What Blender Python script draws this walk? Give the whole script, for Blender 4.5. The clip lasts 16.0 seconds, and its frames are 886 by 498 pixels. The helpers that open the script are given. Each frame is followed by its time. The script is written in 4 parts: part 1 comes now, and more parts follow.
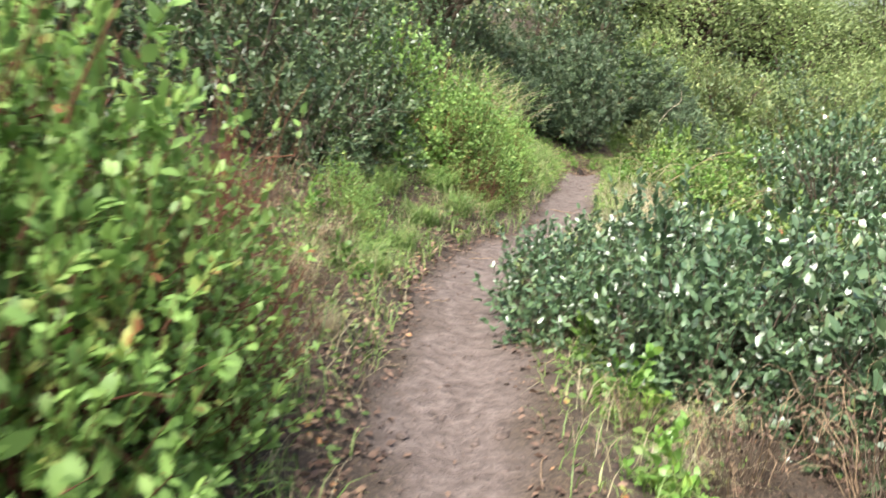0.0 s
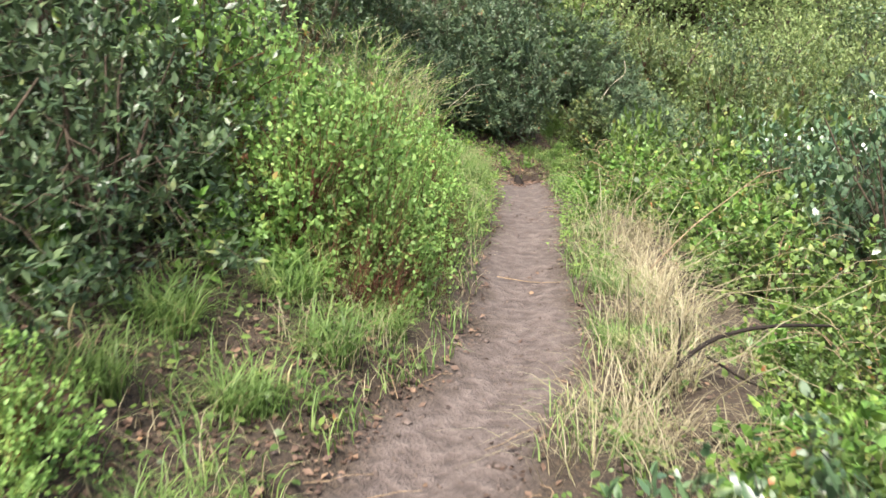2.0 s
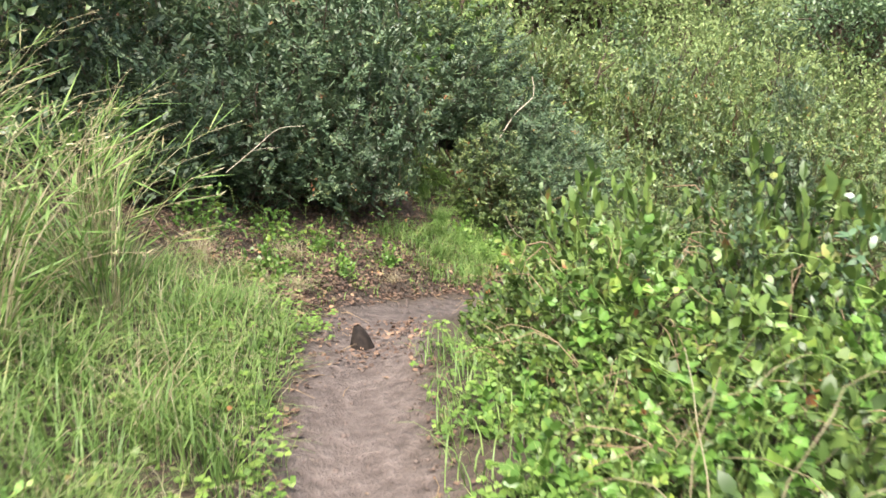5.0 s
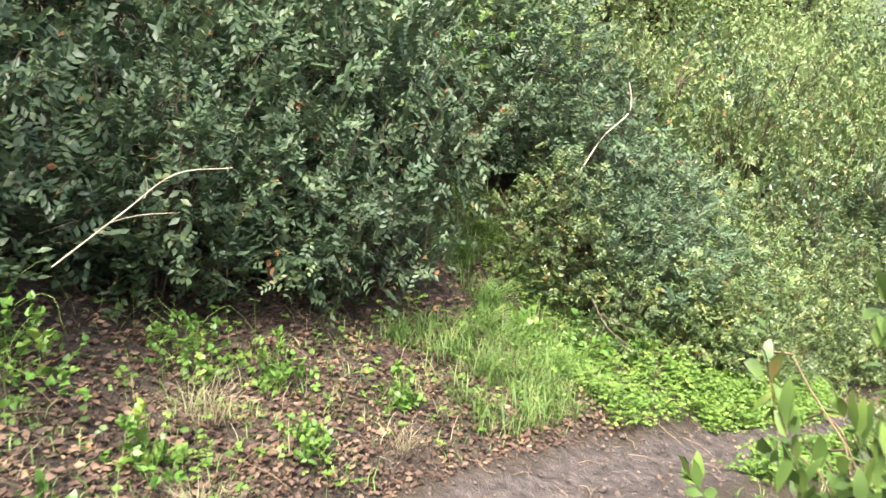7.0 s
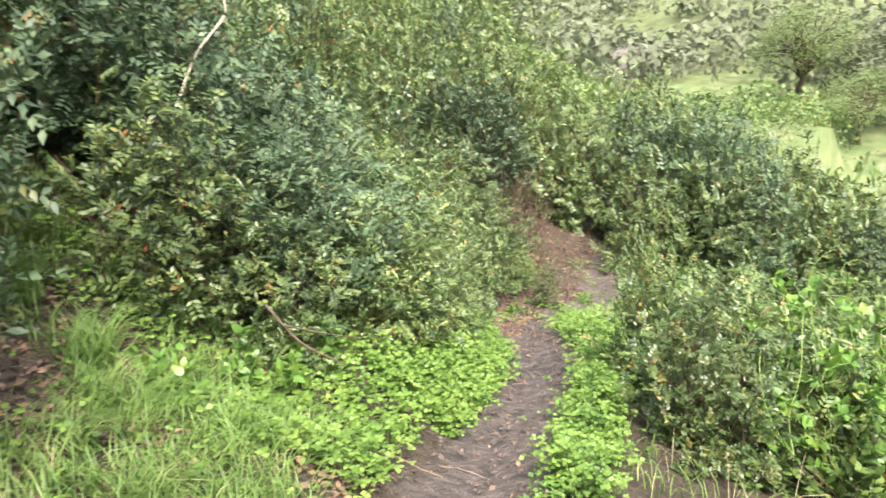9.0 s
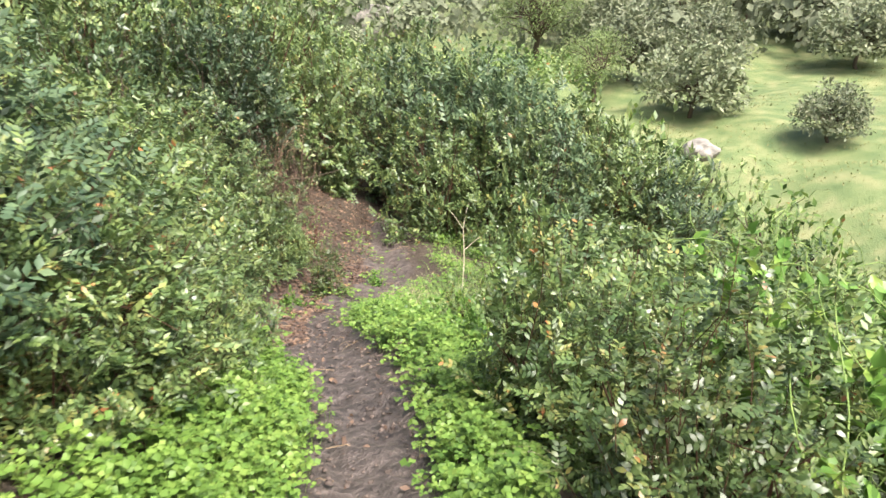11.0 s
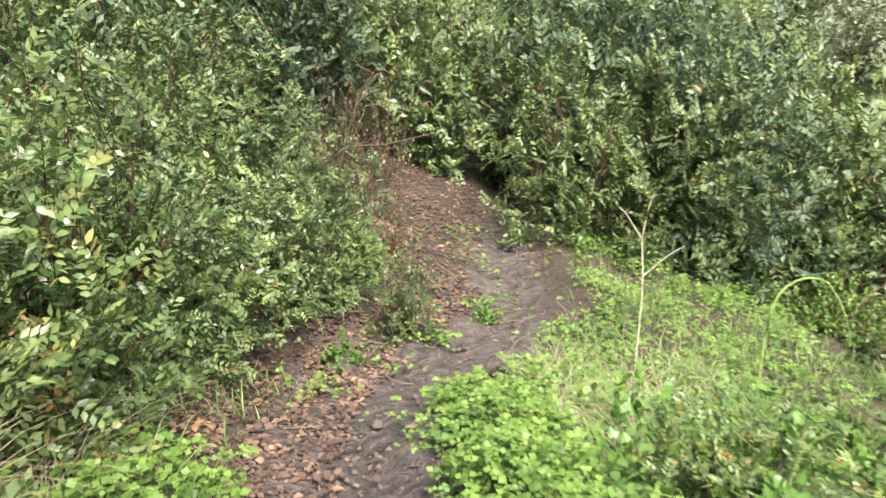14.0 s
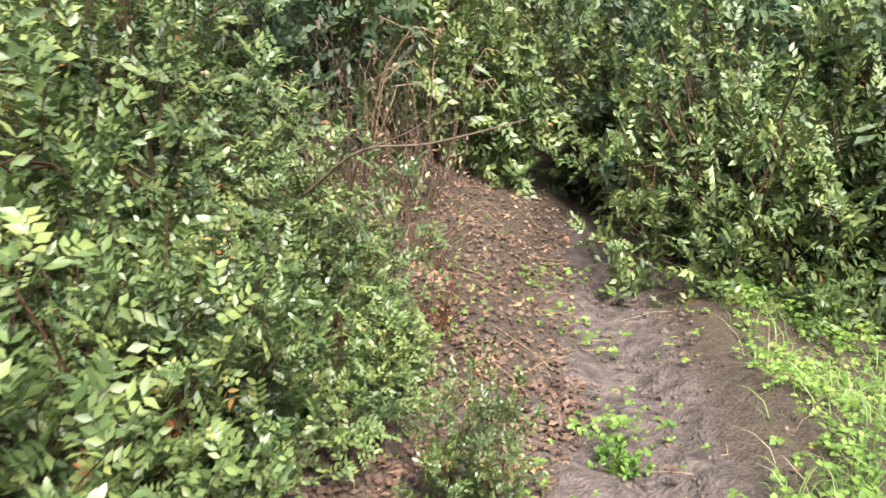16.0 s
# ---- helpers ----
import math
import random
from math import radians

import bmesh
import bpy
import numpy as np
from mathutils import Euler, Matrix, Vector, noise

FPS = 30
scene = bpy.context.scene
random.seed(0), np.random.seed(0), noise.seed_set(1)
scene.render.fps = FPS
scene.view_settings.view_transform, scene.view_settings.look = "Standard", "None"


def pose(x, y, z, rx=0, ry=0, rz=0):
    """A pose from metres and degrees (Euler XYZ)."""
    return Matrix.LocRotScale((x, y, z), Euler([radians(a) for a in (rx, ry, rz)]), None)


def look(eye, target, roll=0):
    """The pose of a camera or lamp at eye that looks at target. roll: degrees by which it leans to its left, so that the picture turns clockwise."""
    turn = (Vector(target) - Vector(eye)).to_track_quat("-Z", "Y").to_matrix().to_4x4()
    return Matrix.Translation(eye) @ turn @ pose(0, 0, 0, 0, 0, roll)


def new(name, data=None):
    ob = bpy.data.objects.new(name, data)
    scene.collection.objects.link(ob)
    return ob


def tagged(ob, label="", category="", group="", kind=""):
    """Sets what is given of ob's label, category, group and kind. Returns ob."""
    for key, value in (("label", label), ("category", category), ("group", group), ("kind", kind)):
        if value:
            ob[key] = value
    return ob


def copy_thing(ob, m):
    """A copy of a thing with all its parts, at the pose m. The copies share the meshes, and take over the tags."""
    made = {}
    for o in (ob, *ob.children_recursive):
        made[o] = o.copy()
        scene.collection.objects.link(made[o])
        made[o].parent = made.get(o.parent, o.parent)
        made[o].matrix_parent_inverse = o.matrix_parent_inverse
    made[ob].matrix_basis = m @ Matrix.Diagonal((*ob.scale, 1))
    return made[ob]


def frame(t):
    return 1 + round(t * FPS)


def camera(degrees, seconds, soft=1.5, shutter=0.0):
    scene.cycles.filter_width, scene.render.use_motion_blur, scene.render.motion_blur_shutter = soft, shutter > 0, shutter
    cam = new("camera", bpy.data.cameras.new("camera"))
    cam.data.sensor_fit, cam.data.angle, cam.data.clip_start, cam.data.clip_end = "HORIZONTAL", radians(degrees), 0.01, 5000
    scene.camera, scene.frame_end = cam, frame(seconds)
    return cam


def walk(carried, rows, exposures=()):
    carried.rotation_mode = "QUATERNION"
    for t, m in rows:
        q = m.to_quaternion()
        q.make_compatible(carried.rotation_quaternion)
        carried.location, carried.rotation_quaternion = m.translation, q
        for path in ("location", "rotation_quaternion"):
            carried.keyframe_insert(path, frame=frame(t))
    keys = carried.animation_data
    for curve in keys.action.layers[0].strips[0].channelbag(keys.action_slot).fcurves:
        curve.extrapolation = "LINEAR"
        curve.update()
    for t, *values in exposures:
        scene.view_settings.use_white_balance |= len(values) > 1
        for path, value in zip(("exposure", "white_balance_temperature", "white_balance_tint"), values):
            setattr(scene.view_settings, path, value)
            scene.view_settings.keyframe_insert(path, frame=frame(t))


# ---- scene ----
# ---- camera and walk ----
cam = camera(57.2, 16.0, soft=1.5, shutter=0.25)
METRES, EYE, TILT, LEAN, TURN = 24.0, 1.5, -13.5, -2.0, 0.0
ROWS = [
    (0.0, 0.0, 0.0, 0.0, -0.0, 0.0, -0.0),
    (0.5, 0.0087, 0.0392, 0.0097, -4.53, 0.8, -0.51),
    (1.0, 0.0106, 0.0791, 0.0176, -5.19, -0.08, 0.85),
    (1.5, 0.0109, 0.1193, 0.0264, -6.05, -1.9, 1.62),
    (2.0, 0.0127, 0.1581, 0.0373, -5.91, -2.07, 3.77),
    (2.5, 0.016, 0.1966, 0.0455, -11.2, -2.23, 5.76),
    (3.0, 0.0271, 0.2351, 0.0524, -14.47, -2.43, 6.08),
    (3.5, 0.0403, 0.2767, 0.0569, -17.39, -2.04, 6.76),
    (4.0, 0.0514, 0.313, 0.0638, -17.48, -2.04, 6.78),
    (4.5, 0.0644, 0.3531, 0.0723, -17.61, -1.99, 6.82),
    (5.0, 0.0737, 0.3919, 0.0807, -14.14, -1.44, 6.55),
    (7.5, 0.1085, 0.5545, 0.1102, -11.67, -0.85, 4.69),
    (8.0, 0.1105, 0.5797, 0.1144, -16.15, -1.91, 5.23),
    (8.5, 0.1154, 0.6017, 0.1163, -25.57, -6.66, 8.53),
    (9.0, 0.1213, 0.6213, 0.1118, -44.88, -10.46, 14.34),
    (9.5, 0.1322, 0.6392, 0.1098, -48.48, -12.04, 13.72),
    (10.0, 0.1468, 0.6589, 0.1064, -55.07, -13.97, 13.02),
    (12.5, 0.2435, 0.7245, 0.081, -65.75, -18.06, 14.5),
    (13.0, 0.2616, 0.7389, 0.0767, -61.95, -17.95, 14.51),
    (13.5, 0.2815, 0.7553, 0.0727, -60.7, -17.99, 14.67),
    (14.0, 0.3019, 0.7728, 0.0681, -55.04, -16.78, 14.32),
    (14.5, 0.3229, 0.7895, 0.0639, -53.01, -16.3, 14.49),
    (15.0, 0.343, 0.8077, 0.0582, -50.95, -15.69, 14.31),
    (15.5, 0.3653, 0.828, 0.0556, -50.06, -16.17, 14.72),
    (16.0, 0.3812, 0.8439, 0.0529, -52.49, -16.06, 15.55),
]
walk(cam, [(t, pose(0, 0, EYE, TILT, LEAN, TURN) @ pose(METRES * x, METRES * y, METRES * z, 90 + pitch, roll, yaw)) for t, x, y, z, yaw, pitch, roll in ROWS],
     exposures=[(0.0, 2.1), (0.5, 1.75), (1.5, 1.85), (2.5, 1.97), (3.5, 1.49), (4.5, 1.57), (5.0, 2.08), (7.5, 2.6), (8.0, 2.78), (8.5, 2.6), (9.0, 2.21), (9.5, 2.0), (10.0, 1.97), (12.5, 1.93), (13.0, 1.87), (14.0, 1.99), (15.0, 2.17), (16.0, 2.15)])

# ---- sky and sun: bright overcast ----
world = bpy.data.worlds.new("overcast_sky")
scene.world = world
world.use_nodes = True
wn = world.node_tree.nodes
sky = wn.new("ShaderNodeTexSky")
sky.sky_type, sky.sun_disc = "NISHITA", False
sky.sun_elevation, sky.sun_rotation = radians(60), radians(205)
sky.air_density, sky.dust_density, sky.ozone_density = 1.0, 4.0, 0.5
wn["Background"].inputs["Strength"].default_value = 0.075
world.node_tree.links.new(sky.outputs["Color"], wn["Background"].inputs["Color"])
sun = new("sun", bpy.data.lights.new("sun", "SUN"))
sun.data.energy, sun.data.angle, sun.data.color = 3.3, radians(32), (1.0, 0.95, 0.88)
SUN_ELEVATION, SUN_AZIMUTH = 60, 205
sun_from = Vector((math.sin(radians(SUN_AZIMUTH)) * math.cos(radians(SUN_ELEVATION)), math.cos(radians(SUN_AZIMUTH)) * math.cos(radians(SUN_ELEVATION)), math.sin(radians(SUN_ELEVATION))))
sun.matrix_basis = look(sun_from * 50, (0, 0, 0))

# ---- lie of the land ----
# The trail: x, y, height of its surface, half its width.
TRAIL = [(-0.1, -9, 0.15, .30), (0.0, -4, 0.1, .30), (.10, 0, .06, .26), (.11, 3.3, .03, .26), (.23, 4.8, -.02, .28), (.32, 5.9, -.08, .28), (.68, 6.9, -.13, .28),
         (1.08, 7.6, -.17, .28), (1.35, 8.5, -.20, .27), (1.65, 10, -.24, .27), (1.95, 11.2, -.26, .29), (2.2, 12.5, -.30, .32), (2.38, 13.6, -.38, .33),
         (2.62, 14.6, -.52, .36), (2.98, 15.4, -.72, .36), (3.55, 16.1, -.95, .36), (4.4, 16.7, -1.2, .34), (5.35, 17.3, -1.48, .32), (6.55, 18.0, -1.85, .27),
         (7.3, 18.5, -2.12, .27), (8.27, 19.3, -2.48, .30), (9.3, 20.2, -2.95, .42), (10.3, 20.85, -3.35, .58), (11.5, 21.1, -3.58, .50), (12.3, 21.35, -3.72, .32),
         (13.4, 21.95, -3.9, .3), (14.6, 22.6, -4.1, .28), (16.5, 23.2, -4.5, .28), (20, 24, -5.6, .28), (30, 25.5, -8.4, .28)]


def catmull(points, step):
    p, out = np.array(points, float), []
    p = np.vstack([2 * p[0] - p[1], p, 2 * p[-1] - p[-2]])
    for i in range(1, len(p) - 2):
        n = max(2, int(np.linalg.norm(p[i + 1, :2] - p[i, :2]) / step))
        u = np.linspace(0, 1, n, endpoint=False)[:, None]
        a, b, c, d = p[i - 1], p[i], p[i + 1], p[i + 2]
        out.append(.5 * (2 * b + (c - a) * u + (2 * a - 5 * b + 4 * c - d) * u * u + (3 * b - a - 3 * c + d) * u ** 3))
    return np.vstack(out + [p[-2:-1]])


LINE = catmull(TRAIL, .12)
STEP = np.diff(LINE[:, :2], axis=0)
ARC = np.concatenate([[0], np.cumsum(np.hypot(STEP[:, 0], STEP[:, 1]))])
ARC -= ARC[np.argmin(np.hypot(LINE[:, 0] - .12, LINE[:, 1]))]
AHEAD = np.gradient(LINE[:, :2], axis=0)
AHEAD /= np.hypot(AHEAD[:, 0], AHEAD[:, 1])[:, None]


def on_trail(s, d):
    """Places s metres along the trail and d metres to its right."""
    x, y, ax, ay = (np.interp(s, ARC, c) for c in (LINE[:, 0], LINE[:, 1], AHEAD[:, 0], AHEAD[:, 1]))
    return x + ay * d, y - ax * d


def along(s, d):
    x, y = on_trail(s, d)
    return float(x), float(y)


def smooth(a, b, v):
    u = np.clip((v - a) / (b - a), 0, 1)
    return u * u * (3 - 2 * u)


def wave(x, y, size, seed):
    """Soft bumps between about -1 and 1."""
    r = np.random.RandomState(seed)
    h = 0
    for k in range(5):
        a, p = r.uniform(0, 6.28, 2)
        f = 6.28 / size * r.uniform(.6, 1.7)
        h = h + np.sin(f * (x * np.cos(a) + y * np.sin(a)) + p)
    return h / 2.6


def trail_at(x, y):
    """Arc, offset to the right, height and half width of the trail nearest to the places x, y."""
    x, y = np.atleast_1d(x).astype(float), np.atleast_1d(y).astype(float)
    best = np.empty(len(x), int)
    for k in range(0, len(x), 4000):
        dd = (x[k:k + 4000, None] - LINE[None, :, 0]) ** 2 + (y[k:k + 4000, None] - LINE[None, :, 1]) ** 2
        best[k:k + 4000] = dd.argmin(1)
    dx, dy = x - LINE[best, 0], y - LINE[best, 1]
    side = dx * AHEAD[best, 1] - dy * AHEAD[best, 0]
    dist = np.hypot(dx, dy) * np.where(side >= 0, 1, -1)
    return ARC[best], dist, LINE[best, 2], LINE[best, 3]


def far_height(x, y):
    """Hillside, valley floor and the hill across the valley."""
    near = .2 - .35 * x + .03 * y
    near = np.where(near > 8, 8 + (near - 8) * .6, near)
    floor = -9.0 - .012 * np.clip(y - 20, 0, 2000) + .3 * wave(x, y, 23, 5)
    z = np.minimum(np.maximum(near, floor) + .25 * wave(x, y, 7, 7) * smooth(8, 20, x), 70)
    # the wooded spur beyond the corner
    u = y - 12.9 - .82 * x
    spur = -3.2 + .45 * np.clip(u, -20, 6) - .06 * np.clip(x - 10, 0, 60) + .3 * wave(x, y, 8, 21)
    z = np.maximum(z, spur * smooth(-60, -30, -np.abs(x - 10)) + z * (1 - smooth(-60, -30, -np.abs(x - 10))))
    hill = (smooth(58, 230, x) * 46 + smooth(200, 900, x) * 60) * (1 - .85 * smooth(70, 330, y))
    return z + hill * (1 + .12 * wave(x, y, 140, 8))


def ground_height(x, y):
    x, y = np.atleast_1d(x).astype(float), np.atleast_1d(y).astype(float)
    s, d, z, w = trail_at(x, y)
    e = np.abs(d) - w
    o = np.clip(e, 0, None)
    left = .10 * smooth(0, .25, o) + np.where(s < 13.5, .42, .46) * np.clip(o - .12, 0, None)
    left = left + .42 * smooth(17, 18.2, s) * (1 - smooth(21.5, 23.5, s)) * np.clip(o - 1.1, 0, 5)
    right = .03 * smooth(0, .15, o) - (.24 + .12 * smooth(15, 18, s)) * np.clip(o - .25, 0, None)
    bank = np.where(d < 0, left, right)
    hollow = -.05 * (1 - smooth(-.3, .02, e))
    h = z + bank + hollow
    h = h + .06 * smooth(0, .5, o) * wave(x, y, 1.6, 3) + .012 * wave(x, y, .5, 4) + .006 * wave(x, y, .21, 6)
    k = smooth(5, 14, np.abs(d))
    return h * (1 - k) + far_height(x, y) * k


# ---- materials ----
def shader(name):
    m = bpy.data.materials.new(name)
    m.use_nodes = True
    return m, m.node_tree.nodes, m.node_tree.links, m.node_tree.nodes["Principled BSDF"]


def ramp(nodes, stops):
    r = nodes.new("ShaderNodeValToRGB")
    while len(r.color_ramp.elements) < len(stops):
        r.color_ramp.elements.new(.5)
    for e, (p, c) in zip(r.color_ramp.elements, stops):
        e.position, e.color = p, (*c, 1)
    return r


def noise_tex(nodes, links, scale, detail=4, vector=None):
    n = nodes.new("ShaderNodeTexNoise")
    n.inputs["Scale"].default_value, n.inputs["Detail"].default_value = scale, detail
    if vector:
        links.new(vector, n.inputs["Vector"])
    return n


def leaf_material(name, stops, rough=.45, through_light=.3, spread=.35, gloss=.4):
    """Foliage: each leaf its own tone, each plant a little lighter or darker, light shining through."""
    m, n, k, b = shader(name)
    geo, info = n.new("ShaderNodeNewGeometry"), n.new("ShaderNodeObjectInfo")
    col = ramp(n, [(p, (c[0] * .985, c[1] * .84, c[2] * .86) if c[1] > c[0] else c) for p, c in stops])
    place = noise_tex(n, k, 2.2, 3, geo.outputs["Position"])
    spray = noise_tex(n, k, 5.5, 2, geo.outputs["Position"])
    tone = n.new("ShaderNodeMapRange")
    tone.clamp = False
    tone.inputs["From Min"].default_value, tone.inputs["From Max"].default_value = .3, .7
    tone.inputs["To Min"].default_value, tone.inputs["To Max"].default_value = -.10, .52
    k.new(spray.outputs["Fac"], tone.inputs["Value"])
    pick = n.new("ShaderNodeMath")
    pick.operation, pick.use_clamp = "MULTIPLY_ADD", True
    pick.inputs[1].default_value = .56
    k.new(geo.outputs["Random Per Island"], pick.inputs[0])
    k.new(tone.outputs["Result"], pick.inputs[2])
    k.new(pick.outputs[0], col.inputs["Fac"])
    add = n.new("ShaderNodeMath")
    add.operation = "ADD"
    k.new(info.outputs["Random"], add.inputs[0])
    k.new(place.outputs["Fac"], add.inputs[1])
    val = n.new("ShaderNodeMapRange")
    val.inputs["From Min"].default_value, val.inputs["From Max"].default_value = .2, 1.7
    val.inputs["To Min"].default_value, val.inputs["To Max"].default_value = 1 - spread, 1 + spread
    k.new(add.outputs[0], val.inputs["Value"])
    hsv = n.new("ShaderNodeHueSaturation")
    k.new(val.outputs["Result"], hsv.inputs["Value"])
    k.new(col.outputs["Color"], hsv.inputs["Color"])
    k.new(hsv.outputs["Color"], b.inputs["Base Color"])
    b.inputs["Roughness"].default_value = rough
    b.inputs["Specular IOR Level"].default_value = gloss
    thin = n.new("ShaderNodeBsdfTranslucent")
    k.new(hsv.outputs["Color"], thin.inputs["Color"])
    mix = n.new("ShaderNodeMixShader")
    mix.inputs["Fac"].default_value = through_light
    k.new(b.outputs[0], mix.inputs[1])
    k.new(thin.outputs[0], mix.inputs[2])
    k.new(mix.outputs[0], n["Material Output"].inputs["Surface"])
    return m


def bark_material(name, dark, light, rough=.85, scale=30):
    m, n, k, b = shader(name)
    geo = n.new("ShaderNodeNewGeometry")
    t = noise_tex(n, k, scale, 6, geo.outputs["Position"])
    c = ramp(n, [(.3, dark), (.7, light)])
    k.new(t.outputs["Fac"], c.inputs["Fac"])
    k.new(c.outputs["Color"], b.inputs["Base Color"])
    bump = n.new("ShaderNodeBump")
    bump.inputs["Strength"].default_value, bump.inputs["Distance"].default_value = .6, .01
    k.new(t.outputs["Fac"], bump.inputs["Height"])
    k.new(bump.outputs[0], b.inputs["Normal"])
    b.inputs["Roughness"].default_value = rough
    b.inputs["Specular IOR Level"].default_value = .2
    return m


def ground_material():
    """Trodden soil on the trail, humus beside it, meadow grass below, wet mud further along."""
    m, n, k, b = shader("soil")
    geo = n.new("ShaderNodeNewGeometry")
    pos = geo.outputs["Position"]
    big, mid, fine = noise_tex(n, k, .9, 4, pos), noise_tex(n, k, 13, 6, pos), noise_tex(n, k, 75, 5, pos)

    def attr(name):
        a = n.new("ShaderNodeAttribute")
        a.attribute_name = name
        return a.outputs["Fac"]

    def mixed(fac, a, c):
        x = n.new("ShaderNodeMix")
        x.data_type = "RGBA"
        k.new(fac, x.inputs[0])
        for sock, v in ((x.inputs[6], a), (x.inputs[7], c)):
            if isinstance(v, tuple):
                sock.default_value = (*v, 1)
            else:
                k.new(v, sock)
        return x.outputs[2]

    dry = ramp(n, [(.28, (.060, .043, .037)), (.5, (.104, .080, .070)), (.72, (.155, .122, .109))])
    wet = ramp(n, [(.28, (.026, .02, .017)), (.5, (.075, .058, .05)), (.75, (.14, .11, .098))])
    humus = ramp(n, [(.25, (.018, .012, .008)), (.5, (.045, .031, .02)), (.75, (.095, .066, .04))])
    meadow = ramp(n, [(.3, (.075, .115, .036)), (.5, (.125, .16, .056)), (.7, (.20, .205, .09))])
    for r in (dry, wet):
        k.new(mid.outputs["Fac"], r.inputs["Fac"])
    k.new(fine.outputs["Fac"], humus.inputs["Fac"])
    k.new(big.outputs["Fac"], meadow.inputs["Fac"])
    earth = mixed(attr("wet"), dry.outputs[0], wet.outputs[0])
    speck = n.new("ShaderNodeMix")
    speck.data_type, speck.blend_type = "RGBA", "MULTIPLY"
    speck.inputs[0].default_value = .55
    grain = ramp(n, [(.3, (.45, .42, .4)), (.55, (1, 1, 1)), (.8, (1.25, 1.2, 1.15))])
    k.new(fine.outputs["Fac"], grain.inputs["Fac"])
    k.new(earth, speck.inputs[6])
    k.new(grain.outputs[0], speck.inputs[7])
    c = mixed(attr("trail"), humus.outputs[0], speck.outputs[2])
    c = mixed(attr("meadow"), c, meadow.outputs[0])
    k.new(c, b.inputs["Base Color"])
    rough = n.new("ShaderNodeMapRange")
    rough.inputs["To Min"].default_value, rough.inputs["To Max"].default_value = .95, .6
    k.new(attr("wet"), rough.inputs["Value"])
    k.new(rough.outputs[0], b.inputs["Roughness"])
    high = n.new("ShaderNodeMath")
    high.operation = "MULTIPLY_ADD"
    high.inputs[1].default_value = .35
    k.new(fine.outputs["Fac"], high.inputs[0])
    k.new(mid.outputs["Fac"], high.inputs[2])
    bump = n.new("ShaderNodeBump")
    bump.inputs["Strength"].default_value, bump.inputs["Distance"].default_value = 1.0, .05
    k.new(high.outputs[0], bump.inputs["Height"])
    k.new(bump.outputs[0], b.inputs["Normal"])
    return m


SOIL = ground_material()
LEAF_BRIGHT = leaf_material("bright_leaf", [(0, (.10, .22, .055)), (.45, (.195, .39, .10)), (.8, (.285, .51, .135)), (.96, (.36, .43, .12)), (1, (.32, .14, .06))], .5, .45)
LEAF_GLOSSY = leaf_material("glossy_leaf", [(0, (.040, .092, .040)), (.5, (.075, .155, .07)), (.85, (.125, .22, .095)), (1, (.20, .28, .105))], .33, .24, gloss=.9)
LEAF_DARK = leaf_material("dark_leaf", [(0, (.034, .072, .036)), (.5, (.075, .142, .062)), (.9, (.13, .21, .085)), (1, (.19, .24, .08))], .38, .22, gloss=.5)
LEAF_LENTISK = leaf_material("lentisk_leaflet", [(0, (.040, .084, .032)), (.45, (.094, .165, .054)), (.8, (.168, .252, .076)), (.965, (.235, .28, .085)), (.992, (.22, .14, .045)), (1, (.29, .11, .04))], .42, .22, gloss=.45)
# Darker copy of the mastic leaflet, with shade put into its colour.
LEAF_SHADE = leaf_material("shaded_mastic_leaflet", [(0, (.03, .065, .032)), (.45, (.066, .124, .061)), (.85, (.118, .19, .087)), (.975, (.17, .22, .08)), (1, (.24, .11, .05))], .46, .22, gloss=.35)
LEAF_BRAMBLE = leaf_material("bramble_leaf", [(0, (.04, .085, .022)), (.45, (.09, .175, .042)), (.8, (.16, .27, .06)), (.95, (.24, .28, .08)), (1, (.32, .14, .06))], .42, .3)
LEAF_VINE = leaf_material("vine_leaf", [(0, (.065, .16, .03)), (.6, (.12, .27, .05)), (1, (.24, .37, .07))], .38, .32)
LEAF_CLOVER = leaf_material("clover_leaf", [(0, (.07, .165, .03)), (.5, (.165, .33, .06)), (1, (.28, .45, .10))], .5, .35, .25)
BLADE_GREEN = leaf_material("grass_blade", [(0, (.07, .15, .034)), (.5, (.132, .255, .062)), (.85, (.225, .355, .11)), (.95, (.36, .36, .16)), (1, (.42, .34, .19))], .5, .35)
BLADE_DRY = leaf_material("dry_grass_blade", [(0, (.20, .165, .09)), (.45, (.32, .275, .165)), (.75, (.42, .38, .25)), (.85, (.30, .36, .14)), (1, (.20, .30, .08))], .65, .3)
LEAF_OLIVE = leaf_material("olive_leaf", [(0, (.10, .15, .075)), (.5, (.17, .23, .125)), (1, (.29, .34, .21))], .5, .25)
LEAF_WOODS = leaf_material("woodland_leaf", [(0, (.11, .19, .07)), (.5, (.20, .31, .115)), (.85, (.29, .41, .15)), (1, (.36, .42, .17))], .6, .38)
LEAF_FRESH = leaf_material("bronze_tipped_leaflet", [(0, (.045, .095, .03)), (.45, (.09, .165, .05)), (.75, (.15, .23, .07)), (.88, (.24, .27, .08)), (.96, (.30, .24, .08)), (1, (.34, .16, .06))], .36, .28, gloss=.6)
BLADE_MEADOW = leaf_material("meadow_blade", [(0, (.12, .17, .055)), (.5, (.20, .235, .09)), (1, (.34, .32, .16))], .7, .3)
# Distance haze is put into this leaf colour: lighter and greyer than the near woods.
